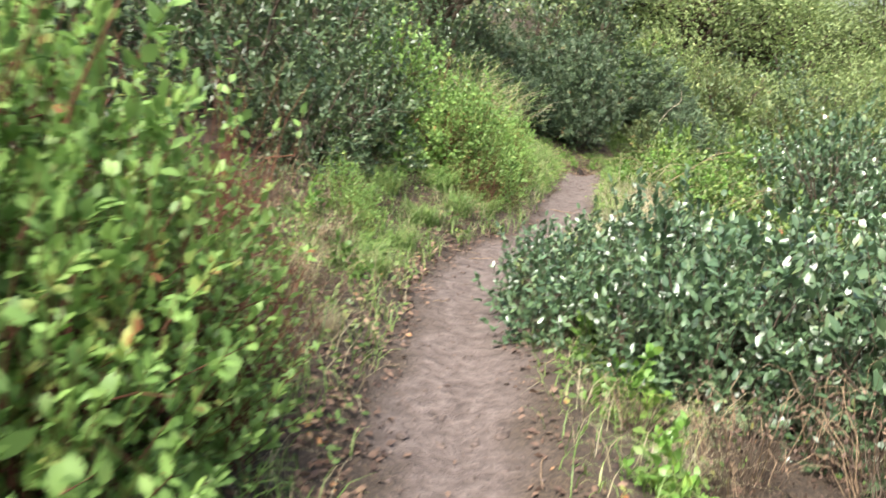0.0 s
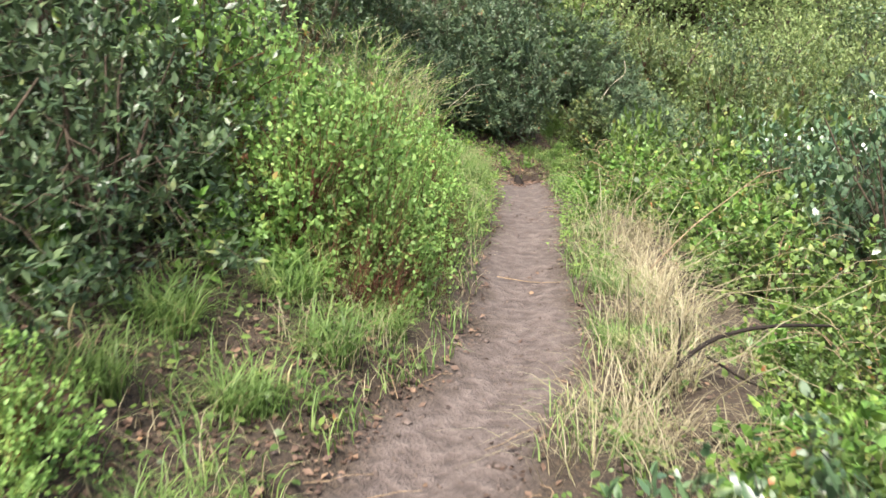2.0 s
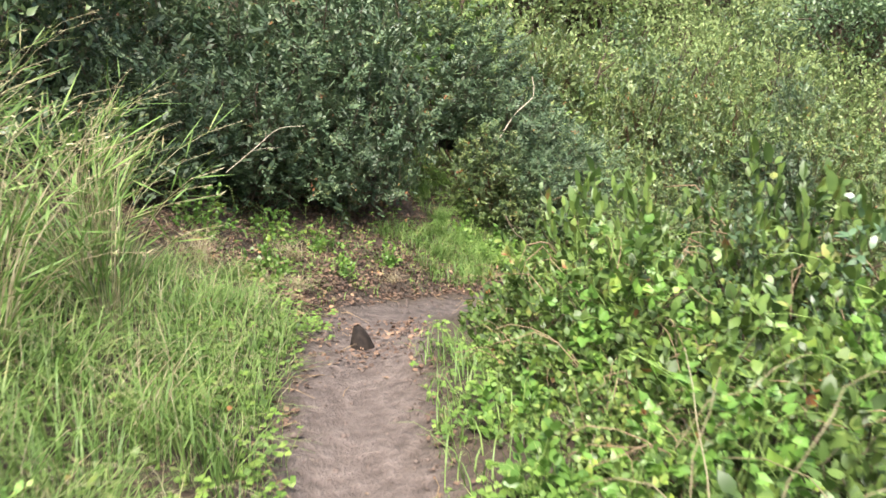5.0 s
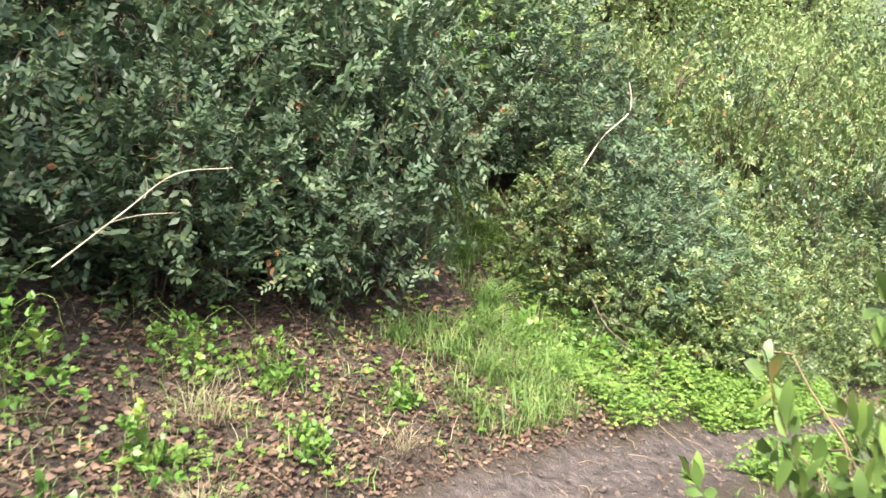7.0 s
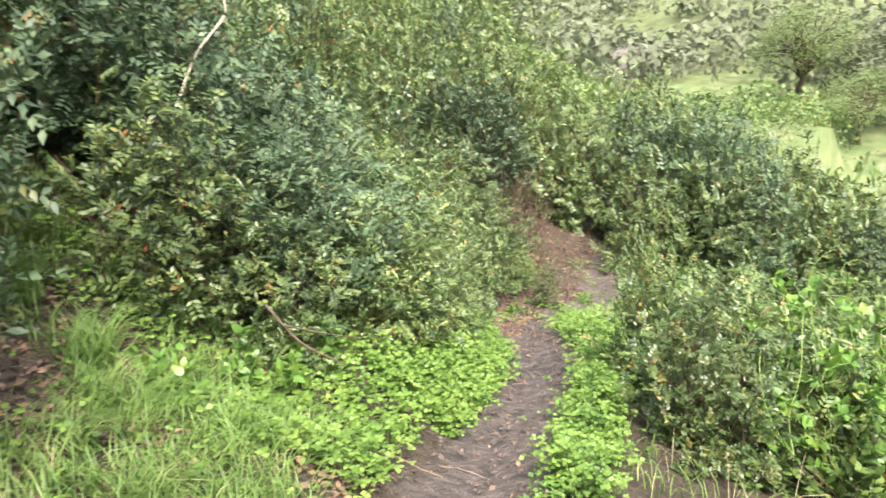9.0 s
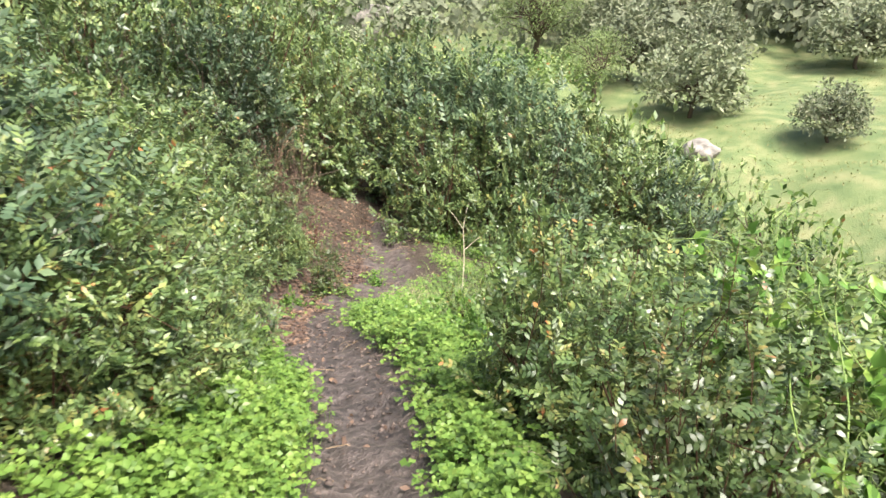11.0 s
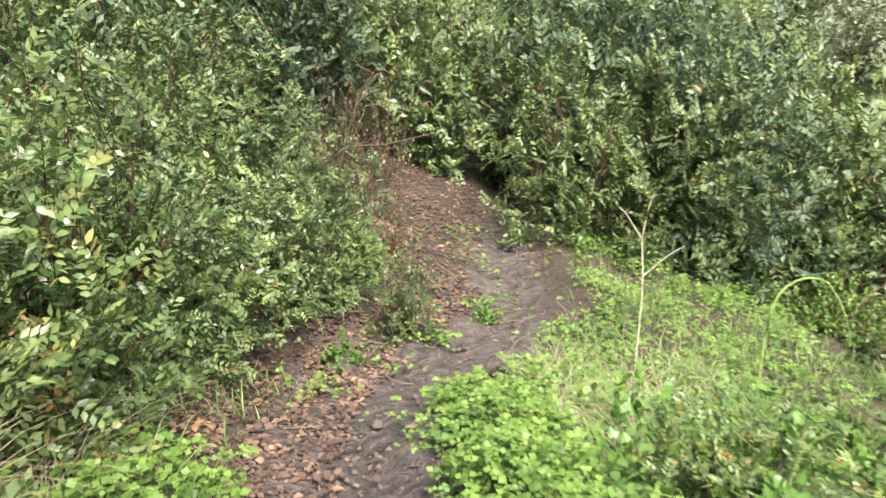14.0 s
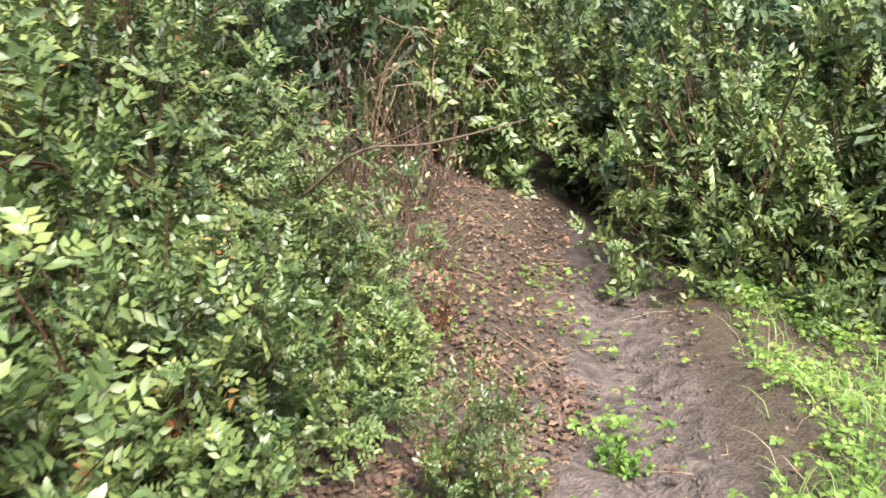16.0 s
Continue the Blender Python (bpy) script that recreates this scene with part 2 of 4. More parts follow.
LEAF_FAR = leaf_material("hazed_woodland_leaf", [(0, (.125, .17, .105)), (.5, (.17, .22, .14)), (1, (.24, .29, .19))], .9, .3, .14, gloss=.1)
LITTER = leaf_material("fallen_leaf", [(0, (.04, .024, .018)), (.4, (.09, .055, .039)), (.75, (.18, .112, .074)), (.94, (.30, .20, .125)), (1, (.34, .17, .07))], .7, .1)
BARK_RED = bark_material("reddish_bark", (.06, .025, .016), (.15, .064, .038))
BARK_TWIG = bark_material("dark_red_twig", (.035, .018, .012), (.10, .05, .032))
BARK_BROWN = bark_material("brown_bark", (.045, .032, .022), (.12, .09, .065))
BARK_PALE = bark_material("pale_dead_wood", (.26, .21, .15), (.48, .42, .33))
BARK_TAN = bark_material("dry_cane", (.15, .10, .06), (.30, .22, .14))
BARK_BLACK = bark_material("blackened_wood", (.008, .006, .005), (.028, .021, .017))
STALK_GREEN = bark_material("green_stalk", (.10, .17, .04), (.23, .31, .09), .5)
STONE = bark_material("pale_weathered_stone", (.15, .135, .12), (.30, .275, .245), .9, 3)
CLOD = bark_material("soil_clod", (.045, .034, .029), (.15, .115, .10), .9, 40)


# ---- mesh tools ----
def mesh_of(name, verts, tris, material, smooth_faces=False):
    me = bpy.data.meshes.new(name)
    verts, tris = np.ascontiguousarray(verts, dtype=np.float32), np.ascontiguousarray(tris, dtype=np.int32)
    me.vertices.add(len(verts))
    me.vertices.foreach_set("co", verts.ravel())
    me.loops.add(tris.size)
    me.loops.foreach_set("vertex_index", tris.ravel())
    me.polygons.add(len(tris))
    me.polygons.foreach_set("loop_start", np.arange(0, tris.size, 3, dtype=np.int32))
    if smooth_faces:
        me.polygons.foreach_set("use_smooth", np.ones(len(tris), dtype=bool))
    me.materials.append(material)
    me.update(calc_edges=True)
    return me


def unit(v):
    return v / np.maximum(np.linalg.norm(v, axis=-1, keepdims=True), 1e-9)


# Leaf outlines: across, along, out of the blade.
OVATE = (np.array([(0, 0, 0), (-.42, .3, .09), (.42, .3, .09), (0, .36, 0), (-.3, .7, .06), (.3, .7, .06), (0, 1, -.06)]),
         np.array([(0, 2, 3), (0, 3, 1), (3, 2, 5), (1, 3, 4), (3, 5, 6), (4, 3, 6)]))
OVAL = (np.array([(0, 0, 0), (-.46, .34, .08), (.46, .34, .08), (-.33, .72, .05), (.33, .72, .05), (0, 1, -.08)]), np.array([(0, 2, 1), (1, 2, 4), (1, 4, 3), (3, 4, 5)]))
LANCE = (np.array([(0, 0, 0), (-.5, .42, .12), (.5, .42, .12), (0, 1, 0)]), np.array([(0, 2, 3), (0, 3, 1)]))
HEART = (np.array([(0, 0, 0), (-.38, -.12, .05), (.38, -.12, .05), (-.52, .3, .1), (.52, .3, .1), (-.2, .72, .04), (.2, .72, .04), (0, 1, -.1), (0, .3, 0)]),
         np.array([(0, 2, 8), (8, 1, 0), (2, 4, 8), (1, 8, 3), (8, 4, 6), (8, 5, 3), (8, 6, 7), (8, 7, 5)]))
DIAMOND = (np.array([(0, 0, 0), (-.5, .5, .1), (.5, .45, .1), (0, 1, -.1)]), np.array([(0, 2, 3), (0, 3, 1)]))


def leaves(shape, at, ahead, up, length, width):
    """Many leaves in one go: places, pointing directions, upward directions, sizes."""
    shape_v, shape_f = shape
    ahead = unit(ahead)
    side = unit(np.cross(ahead, up))
    out = np.cross(side, ahead)
    length, width = np.broadcast_to(length, len(at))[:, None, None], np.broadcast_to(width, len(at))[:, None, None]
    v = at[:, None] + side[:, None] * shape_v[None, :, :1] * width + ahead[:, None] * shape_v[None, :, 1:2] * length + out[:, None] * shape_v[None, :, 2:] * width
    f = shape_f[None] + (np.arange(len(at)) * len(shape_v))[:, None, None]
    return v.reshape(-1, 3), f.reshape(-1, 3)


def tubes(paths, r0, r1, sides=4):
    """Tapered stems along polylines (n, points, 3)."""
    paths = np.asarray(paths, float)
    n, m, _ = paths.shape
    t = unit(np.gradient(paths, axis=1))
    ref = np.where(np.abs(t[..., 2:]) > .9, np.array([1., 0, 0]), np.array([0, 0, 1.]))
    a = unit(np.cross(t, ref))
    b = np.cross(t, a)
    r0, r1 = np.broadcast_to(r0, n), np.broadcast_to(r1, n)
    rad = r0[:, None] + (r1 - r0)[:, None] * np.linspace(0, 1, m)[None]
    ang = np.arange(sides) * 2 * np.pi / sides
    v = paths[:, :, None] + rad[..., None, None] * (np.cos(ang)[None, None, :, None] * a[:, :, None] + np.sin(ang)[None, None, :, None] * b[:, :, None])
    i, j = np.meshgrid(np.arange(m - 1), np.arange(sides), indexing="ij")
    p, q = i * sides + j, i * sides + (j + 1) % sides
    f = np.concatenate([np.stack([p, q, q + sides], -1).reshape(-1, 3), np.stack([p, q + sides, p + sides], -1).reshape(-1, 3)])
    f = f[None] + (np.arange(n) * m * sides)[:, None, None]
    return v.reshape(-1, 3), f.reshape(-1, 3)


def joined(*pieces):
    vs, fs, k = [], [], 0
    for v, f in pieces:
        vs.append(v)
        fs.append(f + k)
        k += len(v)
    return np.vstack(vs), np.vstack(fs)


def arcs(r, start, end, sag, points=4, wild=.04):
    """Bent lines from start to end."""
    u = np.linspace(0, 1, points)[None, :, None]
    p = start[:, None] * (1 - u) + end[:, None] * u
    p[..., 2] += (sag * np.sin(np.pi * u[..., 0])) if np.isscalar(sag) else sag[:, None] * np.sin(np.pi * u[..., 0])
    p[:, 1:-1] += r.normal(0, wild, (len(start), points - 2, 3))
    return p


def sphere_dirs(r, n, low=-.15):
    z = r.uniform(low, 1, n)
    a = r.uniform(0, 2 * np.pi, n)
    q = np.sqrt(1 - z * z)
    return np.stack([q * np.cos(a), q * np.sin(a), z], -1)


def part(name, mesh, parent, label="", kind="stuff"):
    ob = new(name, mesh)
    ob.parent = parent
    return tagged(ob, label, kind=kind)


# ---- plants ----
def crown(r, twigs, per_twig, radius, height, leaf, shape, pinnate=0, base=.12, shell=.4, upright=.35, lumps=12, twig_len=.22, low=-.3):
    """Twig tips filling a lumpy dome, leaves along every twig. Returns leaves and twig lines."""
    d = sphere_dirs(r, twigs, low)
    centres = sphere_dirs(r, lumps)
    lump = .58 + .56 * np.max(np.clip((d @ centres.T - .6) / .4, 0, 1), axis=1) ** .8 + r.normal(0, .07, twigs)
    rad = r.uniform(0, 1, twigs) ** shell * lump
    tip = d * rad[:, None] * np.array([radius, radius, height * (1 - base)]) + np.array([0, 0, height * base])
    tip[:, 2] = np.maximum(tip[:, 2], .04)
    way = unit(unit(tip - np.array([0, 0, height * .15])) + np.array([0, 0, upright]) + r.normal(0, .28, (twigs, 3)))
    start = tip - way * twig_len * r.uniform(.6, 1.3, (twigs, 1))
    start[:, 2] = np.maximum(start[:, 2], .02)
    n = twigs * per_twig
    u = r.uniform(.1, 1.05, n)
    which = np.repeat(np.arange(twigs), per_twig)
    at = start[which] * (1 - u[:, None]) + tip[which] * u[:, None]
    out = unit(way[which] * .55 + r.normal(0, .55, (n, 3)) + np.array([0, 0, .1]))
    up = unit(np.array([0, 0, .9]) + way[which] * .35 + r.normal(0, .4, (n, 3)))
    size = leaf[0] * r.uniform(.65, 1.2, n)
    if pinnate:
        length = size * 2.6
        side = unit(np.cross(out, up))
        ats, outs, ups, sz = [], [], [], []
        for k in range(pinnate):
            f = (k + .7) / (pinnate + .2)
            for sgn in (-1, 1):
                ats.append(at + out * (length * f)[:, None] - np.array([0, 0, .1]) * (length * f * f)[:, None])
                outs.append(unit(out * .55 + side * sgn * .8))
                ups.append(up + r.normal(0, .35, up.shape))
                sz.append(size)
        at, out, up, size = np.vstack(ats), np.vstack(outs), np.vstack(ups), np.concatenate(sz)
    made = leaves(shape, at, out, up, size, size * leaf[1])
    return made, start, tip


def woody(r, start, tip, stems, radius, height, thick, twig_thick=.0022):
    """Main stems from the root, boughs to the twigs, and the twigs themselves."""
    a = r.uniform(0, 2 * np.pi, stems)
    ends = np.stack([np.cos(a) * radius * r.uniform(.2, .75, stems), np.sin(a) * radius * r.uniform(.2, .75, stems), height * r.uniform(.45, .8, stems)], -1)
    roots = np.stack([np.cos(a) * radius * .1, np.sin(a) * radius * .1, np.full(stems, -.06)], -1)
    main = arcs(r, roots, ends, .08 * height, 5, .025 * height)
    pick = r.choice(len(start), min(len(start), stems * 5), replace=False)
    near = ((start[pick][:, None] - ends[None]) ** 2).sum(-1).argmin(1)
    bough = arcs(r, main[near, 2 + (np.arange(len(pick)) % 2)], start[pick], .02, 4, .02 * height)
    twig = np.stack([start, tip], 1)
    return joined(tubes(main, thick, thick * .45, 6), tubes(bough, thick * .42, twig_thick, 4), tubes(twig, twig_thick, twig_thick * .5, 3))


def plant(name, label, category, group, seed, leaf_mat, bark, twigs, per_twig, radius, height, leaf, shape, stems=6, thick=.011, leaf_name="foliage", extra=None, **more):
    r = np.random.RandomState(seed)
    root = tagged(new(name), label, category, group)
    made, start, tip = crown(r, twigs, per_twig, radius, height, leaf, shape, **more)
    part("branchwork", mesh_of("branchwork", *woody(r, start, tip, stems, radius, height, thick), bark), root)
    part(leaf_name, mesh_of(leaf_name, *made, leaf_mat), root)
    if extra:
        extra(r, root, radius, height)
    return root


def red_twigs(r, root, radius, height):
    n = 18
    a = r.uniform(0, 6.28, n)
    start = np.stack([np.cos(a) * radius * .2, np.sin(a) * radius * .2, np.full(n, .0)], -1)
    end = np.stack([np.cos(a) * radius * r.uniform(.5, 1.0, n), np.sin(a) * radius * r.uniform(.5, 1.0, n), height * r.uniform(.5, 1.02, n)], -1)
    part("twig_tangle", mesh_of("twig_tangle", *tubes(arcs(r, start, end, .05, 5, .02), .0028, .0012, 4), BARK_RED), root, "thin reddish bare twigs")


def tendrils(r, root, radius, height):
    n = 7
    a = r.uniform(0, 6.28, n)
    u = np.linspace(0, 1, 9)[None, :]
    x = np.cos(a)[:, None] * radius * (.3 + .8 * u) + .05 * np.sin(u * 9 + a[:, None])
    y = np.sin(a)[:, None] * radius * (.3 + .8 * u) + .05 * np.cos(u * 8 + a[:, None])
    z = height * (.75 + .55 * np.sin(u * 2.6) - .35 * u) * r.uniform(.7, 1.05, (n, 1))
    part("tendril_tangle", mesh_of("tendril_tangle", *tubes(np.stack([x, y, z], -1), .0028, .0016, 4), STALK_GREEN), root, "pale green climbing tendrils")


def cane_tips(r, root, radius, height):
    n = 9
    a = r.uniform(0, 6.28, n)
    start = np.stack([np.cos(a) * radius * .3, np.sin(a) * radius * .3, np.full(n, height * .2)], -1)
    end = np.stack([np.cos(a) * radius * 1.05, np.sin(a) * radius * 1.05, height * r.uniform(.35, .9, n)], -1)
    part("cane_tangle", mesh_of("cane_tangle", *tubes(arcs(r, start, end, .28 * height, 7, .015), .004, .0016, 4), BARK_TAN), root, "dry brown arching canes")


def grass_blades(r, at, height, lean, droop, width=.006, seg=4):
    """Bent, tapering blades."""
    n = len(at)
    a = r.uniform(0, 6.28, n)
    u = np.linspace(0, 1, seg)
    h = height * r.uniform(.55, 1.15, n)
    reach = h * (lean + r.uniform(-.15, .35, n))
    dirs = np.stack([np.cos(a), np.sin(a)], -1)
    side = np.stack([-np.sin(a), np.cos(a)], -1)
    xy = at[:, None, :2] + dirs[:, None] * (reach[:, None] * u[None] ** 1.7)[..., None]
    z = at[:, None, 2] + h[:, None] * (u[None] - droop * u[None] ** 2.6)
    w = width * r.uniform(.6, 1.3, n)[:, None] * (1 - u[None] ** 1.6 * .93)
    lft = np.concatenate([xy - side[:, None] * w[..., None] / 2, z[..., None]], -1)
    rgt = np.concatenate([xy + side[:, None] * w[..., None] / 2, z[..., None]], -1)
    v = np.stack([lft, rgt], 2).reshape(n, seg * 2, 3)
    f = []
    for i in range(seg - 1):
        f += [(2 * i, 2 * i + 1, 2 * i + 3), (2 * i, 2 * i + 3, 2 * i + 2)]
    f = np.array(f)[None] + (np.arange(n) * seg * 2)[:, None, None]
    return v.reshape(-1, 3), f.reshape(-1, 3)


def tussock(name, label, group, seed, material, n=220, height=.34, spread=.10, droop=.45, lean=.5, width=.006):
    r = np.random.RandomState(seed)
    a, q = r.uniform(0, 6.28, n), spread * np.sqrt(r.uniform(0, 1, n))
    at = np.stack([np.cos(a) * q, np.sin(a) * q, np.full(n, -.02)], -1)
    return tagged(new(name, mesh_of(name, *grass_blades(r, at, height, lean, droop, width, 5), material)), label, "grass", group)


def reed(seed):
    """A clump of tall arching grass with blades along each culm."""
    r = np.random.RandomState(seed)
    root = tagged(new("tall_grass_clump"), "tall arching wild grass clump, pale green with straw-coloured tips", "grass", "tall grass clumps")
    n = 30
    a = r.uniform(0, 6.28, n)
    h, reach = r.uniform(.8, 1.5, n), r.uniform(.15, .8, n)
    u = np.linspace(0, 1, 8)[None, :]
    x = np.cos(a)[:, None] * (.06 + reach[:, None] * u ** 1.8)
    y = np.sin(a)[:, None] * (.06 + reach[:, None] * u ** 1.8)
    z = h[:, None] * (u - .3 * u ** 3) - .03
    culm = np.stack([x, y, z], -1)
    part("culm_sheaf", mesh_of("culm_sheaf", *tubes(culm, .0028, .0012, 3), BLADE_DRY), root, "thin straw-coloured culms")
    k = r.randint(1, 7, n * 9)
    which = np.repeat(np.arange(n), 9)
    at = culm[which, k]
    out = unit(np.stack([np.cos(a)[which], np.sin(a)[which], np.full(len(which), .7)], -1) + r.normal(0, .5, (len(which), 3)))
    part("leaf_sheaf", mesh_of("leaf_sheaf", *leaves(LANCE, at, out, np.array([0, 0, 1.]) + r.normal(0, .3, out.shape), r.uniform(.10, .3, len(at)), .011), BLADE_GREEN), root)
    ear = culm[:, -1]
    k2 = np.repeat(np.arange(n), 10)
    at2 = ear[k2] - (culm[k2, -1] - culm[k2, -2]) * r.uniform(0, 1.6, (len(k2), 1))
    part("seed_head", mesh_of("seed_head", *leaves(LANCE, at2, unit(culm[k2, -1] - culm[k2, -2]) + r.normal(0, .35, (len(k2), 3)), r.normal(0, 1, (len(k2), 3)), .028, .006), BLADE_DRY), root, "dry seed heads")
    return root


def tree(name, label, category, group, seed, leaf_mat, bark, height, radius, n, size, trunk_h, clumps=26, flat=.8):
    """Tapered trunk, limbs, and a crown of clumps of leaves with gaps."""
    r = np.random.RandomState(seed)
    root = tagged(new(name), label, category, group)
    d = sphere_dirs(r, clumps, -.55)
    mid = d * (r.uniform(.35, 1, (clumps, 1)) ** .6) * np.array([radius, radius, (height - trunk_h) / 2 * flat]) + np.array([0, 0, trunk_h + (height - trunk_h) / 2])
    top = np.array([[r.normal(0, .06) * height, r.normal(0, .06) * height, height * .62]])
    trunk = arcs(r, np.array([[0, 0, -.15]]), top, 0., 6, .03 * height)
    limb = arcs(r, np.repeat(trunk[0, 2:4], clumps // 2, 0), mid[:2 * (clumps // 2)], .05 * height, 5, .03 * height)
    part("trunk", mesh_of("trunk", *joined(tubes(trunk, .035 * height, .012 * height, 9), tubes(limb, .013 * height, .003 * height, 5)), bark, True), root)
    which = r.randint(0, clumps, n)
    blob = radius * r.uniform(.26, .48, clumps)
    off = unit(r.normal(0, 1, (n, 3))) * (r.uniform(0, 1, (n, 1)) ** .45) * blob[which][:, None] * np.array([1, 1, .8])
    at = mid[which] + off
    out = unit(unit(off) + r.normal(0, .6, (n, 3)))
    s = size * r.uniform(.6, 1.3, n)
    part("crown", mesh_of("crown", *leaves(LANCE, at, out, np.array([0, 0, 1.]) + r.normal(0, .5, (n, 3)), s, s * .52), leaf_mat), root)
    return root


PROTOTYPES = {}


def spot(x, y, sink=.03):
    return float(ground_height(x, y)[0]) - sink


def put(kind, x, y, scale=1.0, variant=None, turn=None, rise=0.0, tall=1.0):
    """Plant one of a kind at a place of the plan; the first of each variant is built, the rest share its meshes."""
    make, count = KINDS[kind]
    v = random.randrange(count) if variant is None else variant
    turn = random.uniform(0, 360) if turn is None else turn
    m = pose(x, y, spot(x, y) + rise, random.uniform(-5, 5), random.uniform(-5, 5), turn)
    if (kind, v) in PROTOTYPES:
        first, s0 = PROTOTYPES[kind, v]
        f = (scale / s0[0], scale / s0[0], scale * tall / s0[1])
        return copy_thing(first, m @ Matrix.Diagonal((*f, 1)))
    ob = make(v)
    ob.matrix_basis = m @ Matrix.Diagonal((scale, scale, scale * tall, 1))
    PROTOTYPES[kind, v] = (ob, (scale, scale * tall))
    return ob


KINDS = {
    "bright": (lambda v: plant("leafy_shrub", "bright green leafy shrub with thin red-brown stems on the bank", "shrub", "bright leafy shrubs", 10 + v, LEAF_BRIGHT, BARK_RED, 480, 12, .62, 1.15, (.046, .68), OVAL, 12, .006, extra=red_twigs, upright=.7), 3),
    "glossy": (lambda v: plant("evergreen_shrub", "evergreen shrub with glossy oval leaves catching the sky", "shrub", "glossy evergreen shrubs", 20 + v, LEAF_GLOSSY, BARK_BROWN, 300, 11, .72, .95, (.054, .6), OVAL, 9, .008, upright=.5), 3),
    "dark": (lambda v: plant("dark_shrub", "dark green dense evergreen shrub with small leaves", "shrub", "dark evergreen shrubs", 30 + v, LEAF_DARK, BARK_BROWN, 400, 10, .85, 1.5, (.074, .44), LANCE, 8, .014), 3),
    "lentisk": (lambda v: plant("mastic_shrub", "dark green shrub with paired leathery leaflets and reddish twigs", "shrub", "mastic shrubs", 40 + v, LEAF_LENTISK, BARK_TWIG, 360, 4, .72, 1.15, (.043, .5), LANCE, 8, .009, pinnate=4, upright=.6), 4),
    "mastic_dark": (lambda v: plant("mastic_shrub", "blue-green mastic shrub with leathery leaflets darkened for shade, over leaf litter", "shrub", "mastic shrubs", 143 + v, LEAF_SHADE, BARK_BROWN, 330, 4, .72, 1.15, (.048, .5), LANCE, 8, .009, pinnate=4, upright=.5, low=-.12, base=.2), 3),
    "glossy_near": (lambda v: plant("evergreen_shrub", "evergreen shrub with large glossy oval leaves overhanging the trail", "shrub", "glossy evergreen shrubs", 26 + v, LEAF_GLOSSY, BARK_BROWN, 170, 9, .46, .78, (.062, .6), OVATE, 6, .006, upright=.8), 2),
    "mastic_near": (lambda v: plant("mastic_shrub", "tall mastic shrub with leathery paired leaflets and a red-brown stem", "shrub", "mastic shrubs", 46 + v, LEAF_FRESH, BARK_TWIG, 270, 5, .55, 1.25, (.038, .54), OVAL, 5, .008, pinnate=4, upright=.7, shell=.6), 2),
    "bramble": (lambda v: plant("bramble_thicket", "tangled green bramble thicket with dry arching canes", "shrub", "bramble thickets", 50 + v, LEAF_BRAMBLE, BARK_BROWN, 280, 9, .8, .75, (.072, .68), OVAL, 8, .005, extra=cane_tips, upright=.45), 3),
    "vine": (lambda v: plant("climbing_vine", "fresh green vine with heart-shaped leaves over a shrub", "climber", "climbing vines", 60 + v, LEAF_VINE, STALK_GREEN, 80, 5, .6, .8, (.068, .95), HEART, 5, .004, extra=tendrils, shell=.2), 3),
    "sparse": (lambda v: plant("bare_shrub", "half-bare shrub of thin reddish-brown twigs with few leaves", "shrub", "half-bare shrubs", 70 + v, LEAF_BRIGHT, BARK_RED, 70, 4, .5, .9, (.045, .62), OVAL, 10, .005, extra=red_twigs, upright=.9), 2),
    "dead": (lambda v: plant("dead_thicket", "brown dead thicket of dry twigs and withered leaves", "shrub", "dead thickets", 170 + v, LITTER, BARK_BROWN, 130, 4, .6, 1.0, (.035, .5), LANCE, 12, .005, extra=cane_tips, upright=.5, twig_len=.35), 2),
    "weed": (lambda v: plant("leafy_weed", "small fresh green weed with soft leaves beside the trail", "plant", "leafy weeds", 80 + v, LEAF_VINE, STALK_GREEN, 40, 7, .2, .3, (.05, .6), OVAL, 5, .003, upright=.9, twig_len=.1), 3),
    "woods": (lambda v: plant("hillside_bush", "rounded green maquis bush on the slope", "shrub", "hillside bushes", 90 + v, LEAF_WOODS, BARK_BROWN, 300, 7, 1.0, 1.5, (.1, .5), LANCE, 5, .02, twig_len=.3), 4),
    "pale": (lambda v: plant("hillside_bush", "yellow-green maquis bush on the slope", "shrub", "hillside bushes", 97 + v, LEAF_BRAMBLE, BARK_BROWN, 300, 7, 1.0, 1.35, (.1, .5), LANCE, 5, .02, twig_len=.3), 3),
    "hill": (lambda v: plant("hillside_bush", "rounded green maquis bush on the wooded spur", "shrub", "hillside bushes", 180 + v, LEAF_WOODS if v else LEAF_BRAMBLE, BARK_BROWN, 420, 8, 1.35, 2.2, (.10, .52), LANCE, 6, .03, twig_len=.4, lumps=16, low=-.2), 4),
    "tussock": (lambda v: tussock("grass_tussock", "tussock of long fresh green grass", "grass tussocks", 110 + v, BLADE_GREEN, 240, .36, .11, .5, .55), 3),
    "straw": (lambda v: tussock("dry_grass_tussock", "tussock of dry straw-coloured grass", "dry grass tussocks", 120 + v, BLADE_DRY, 150, .52, .14, .5, .75, .0042), 3),
    "reed": (reed, 3),
    "olive": (lambda v: tree("olive_tree", "round grey-green olive tree standing in the meadow", "tree", "olive trees", 130 + v, LEAF_OLIVE, BARK_BROWN, 2.4, 1.45, 3800, .19, .0, 34, 1.05), 2),
    "oak": (lambda v: tree("evergreen_tree", "evergreen tree with a dense uneven crown on the hillside", "tree", "hillside trees", 140 + v, LEAF_WOODS, BARK_BROWN, 5.0, 2.2, 8200, .118, .3, 48), 3),
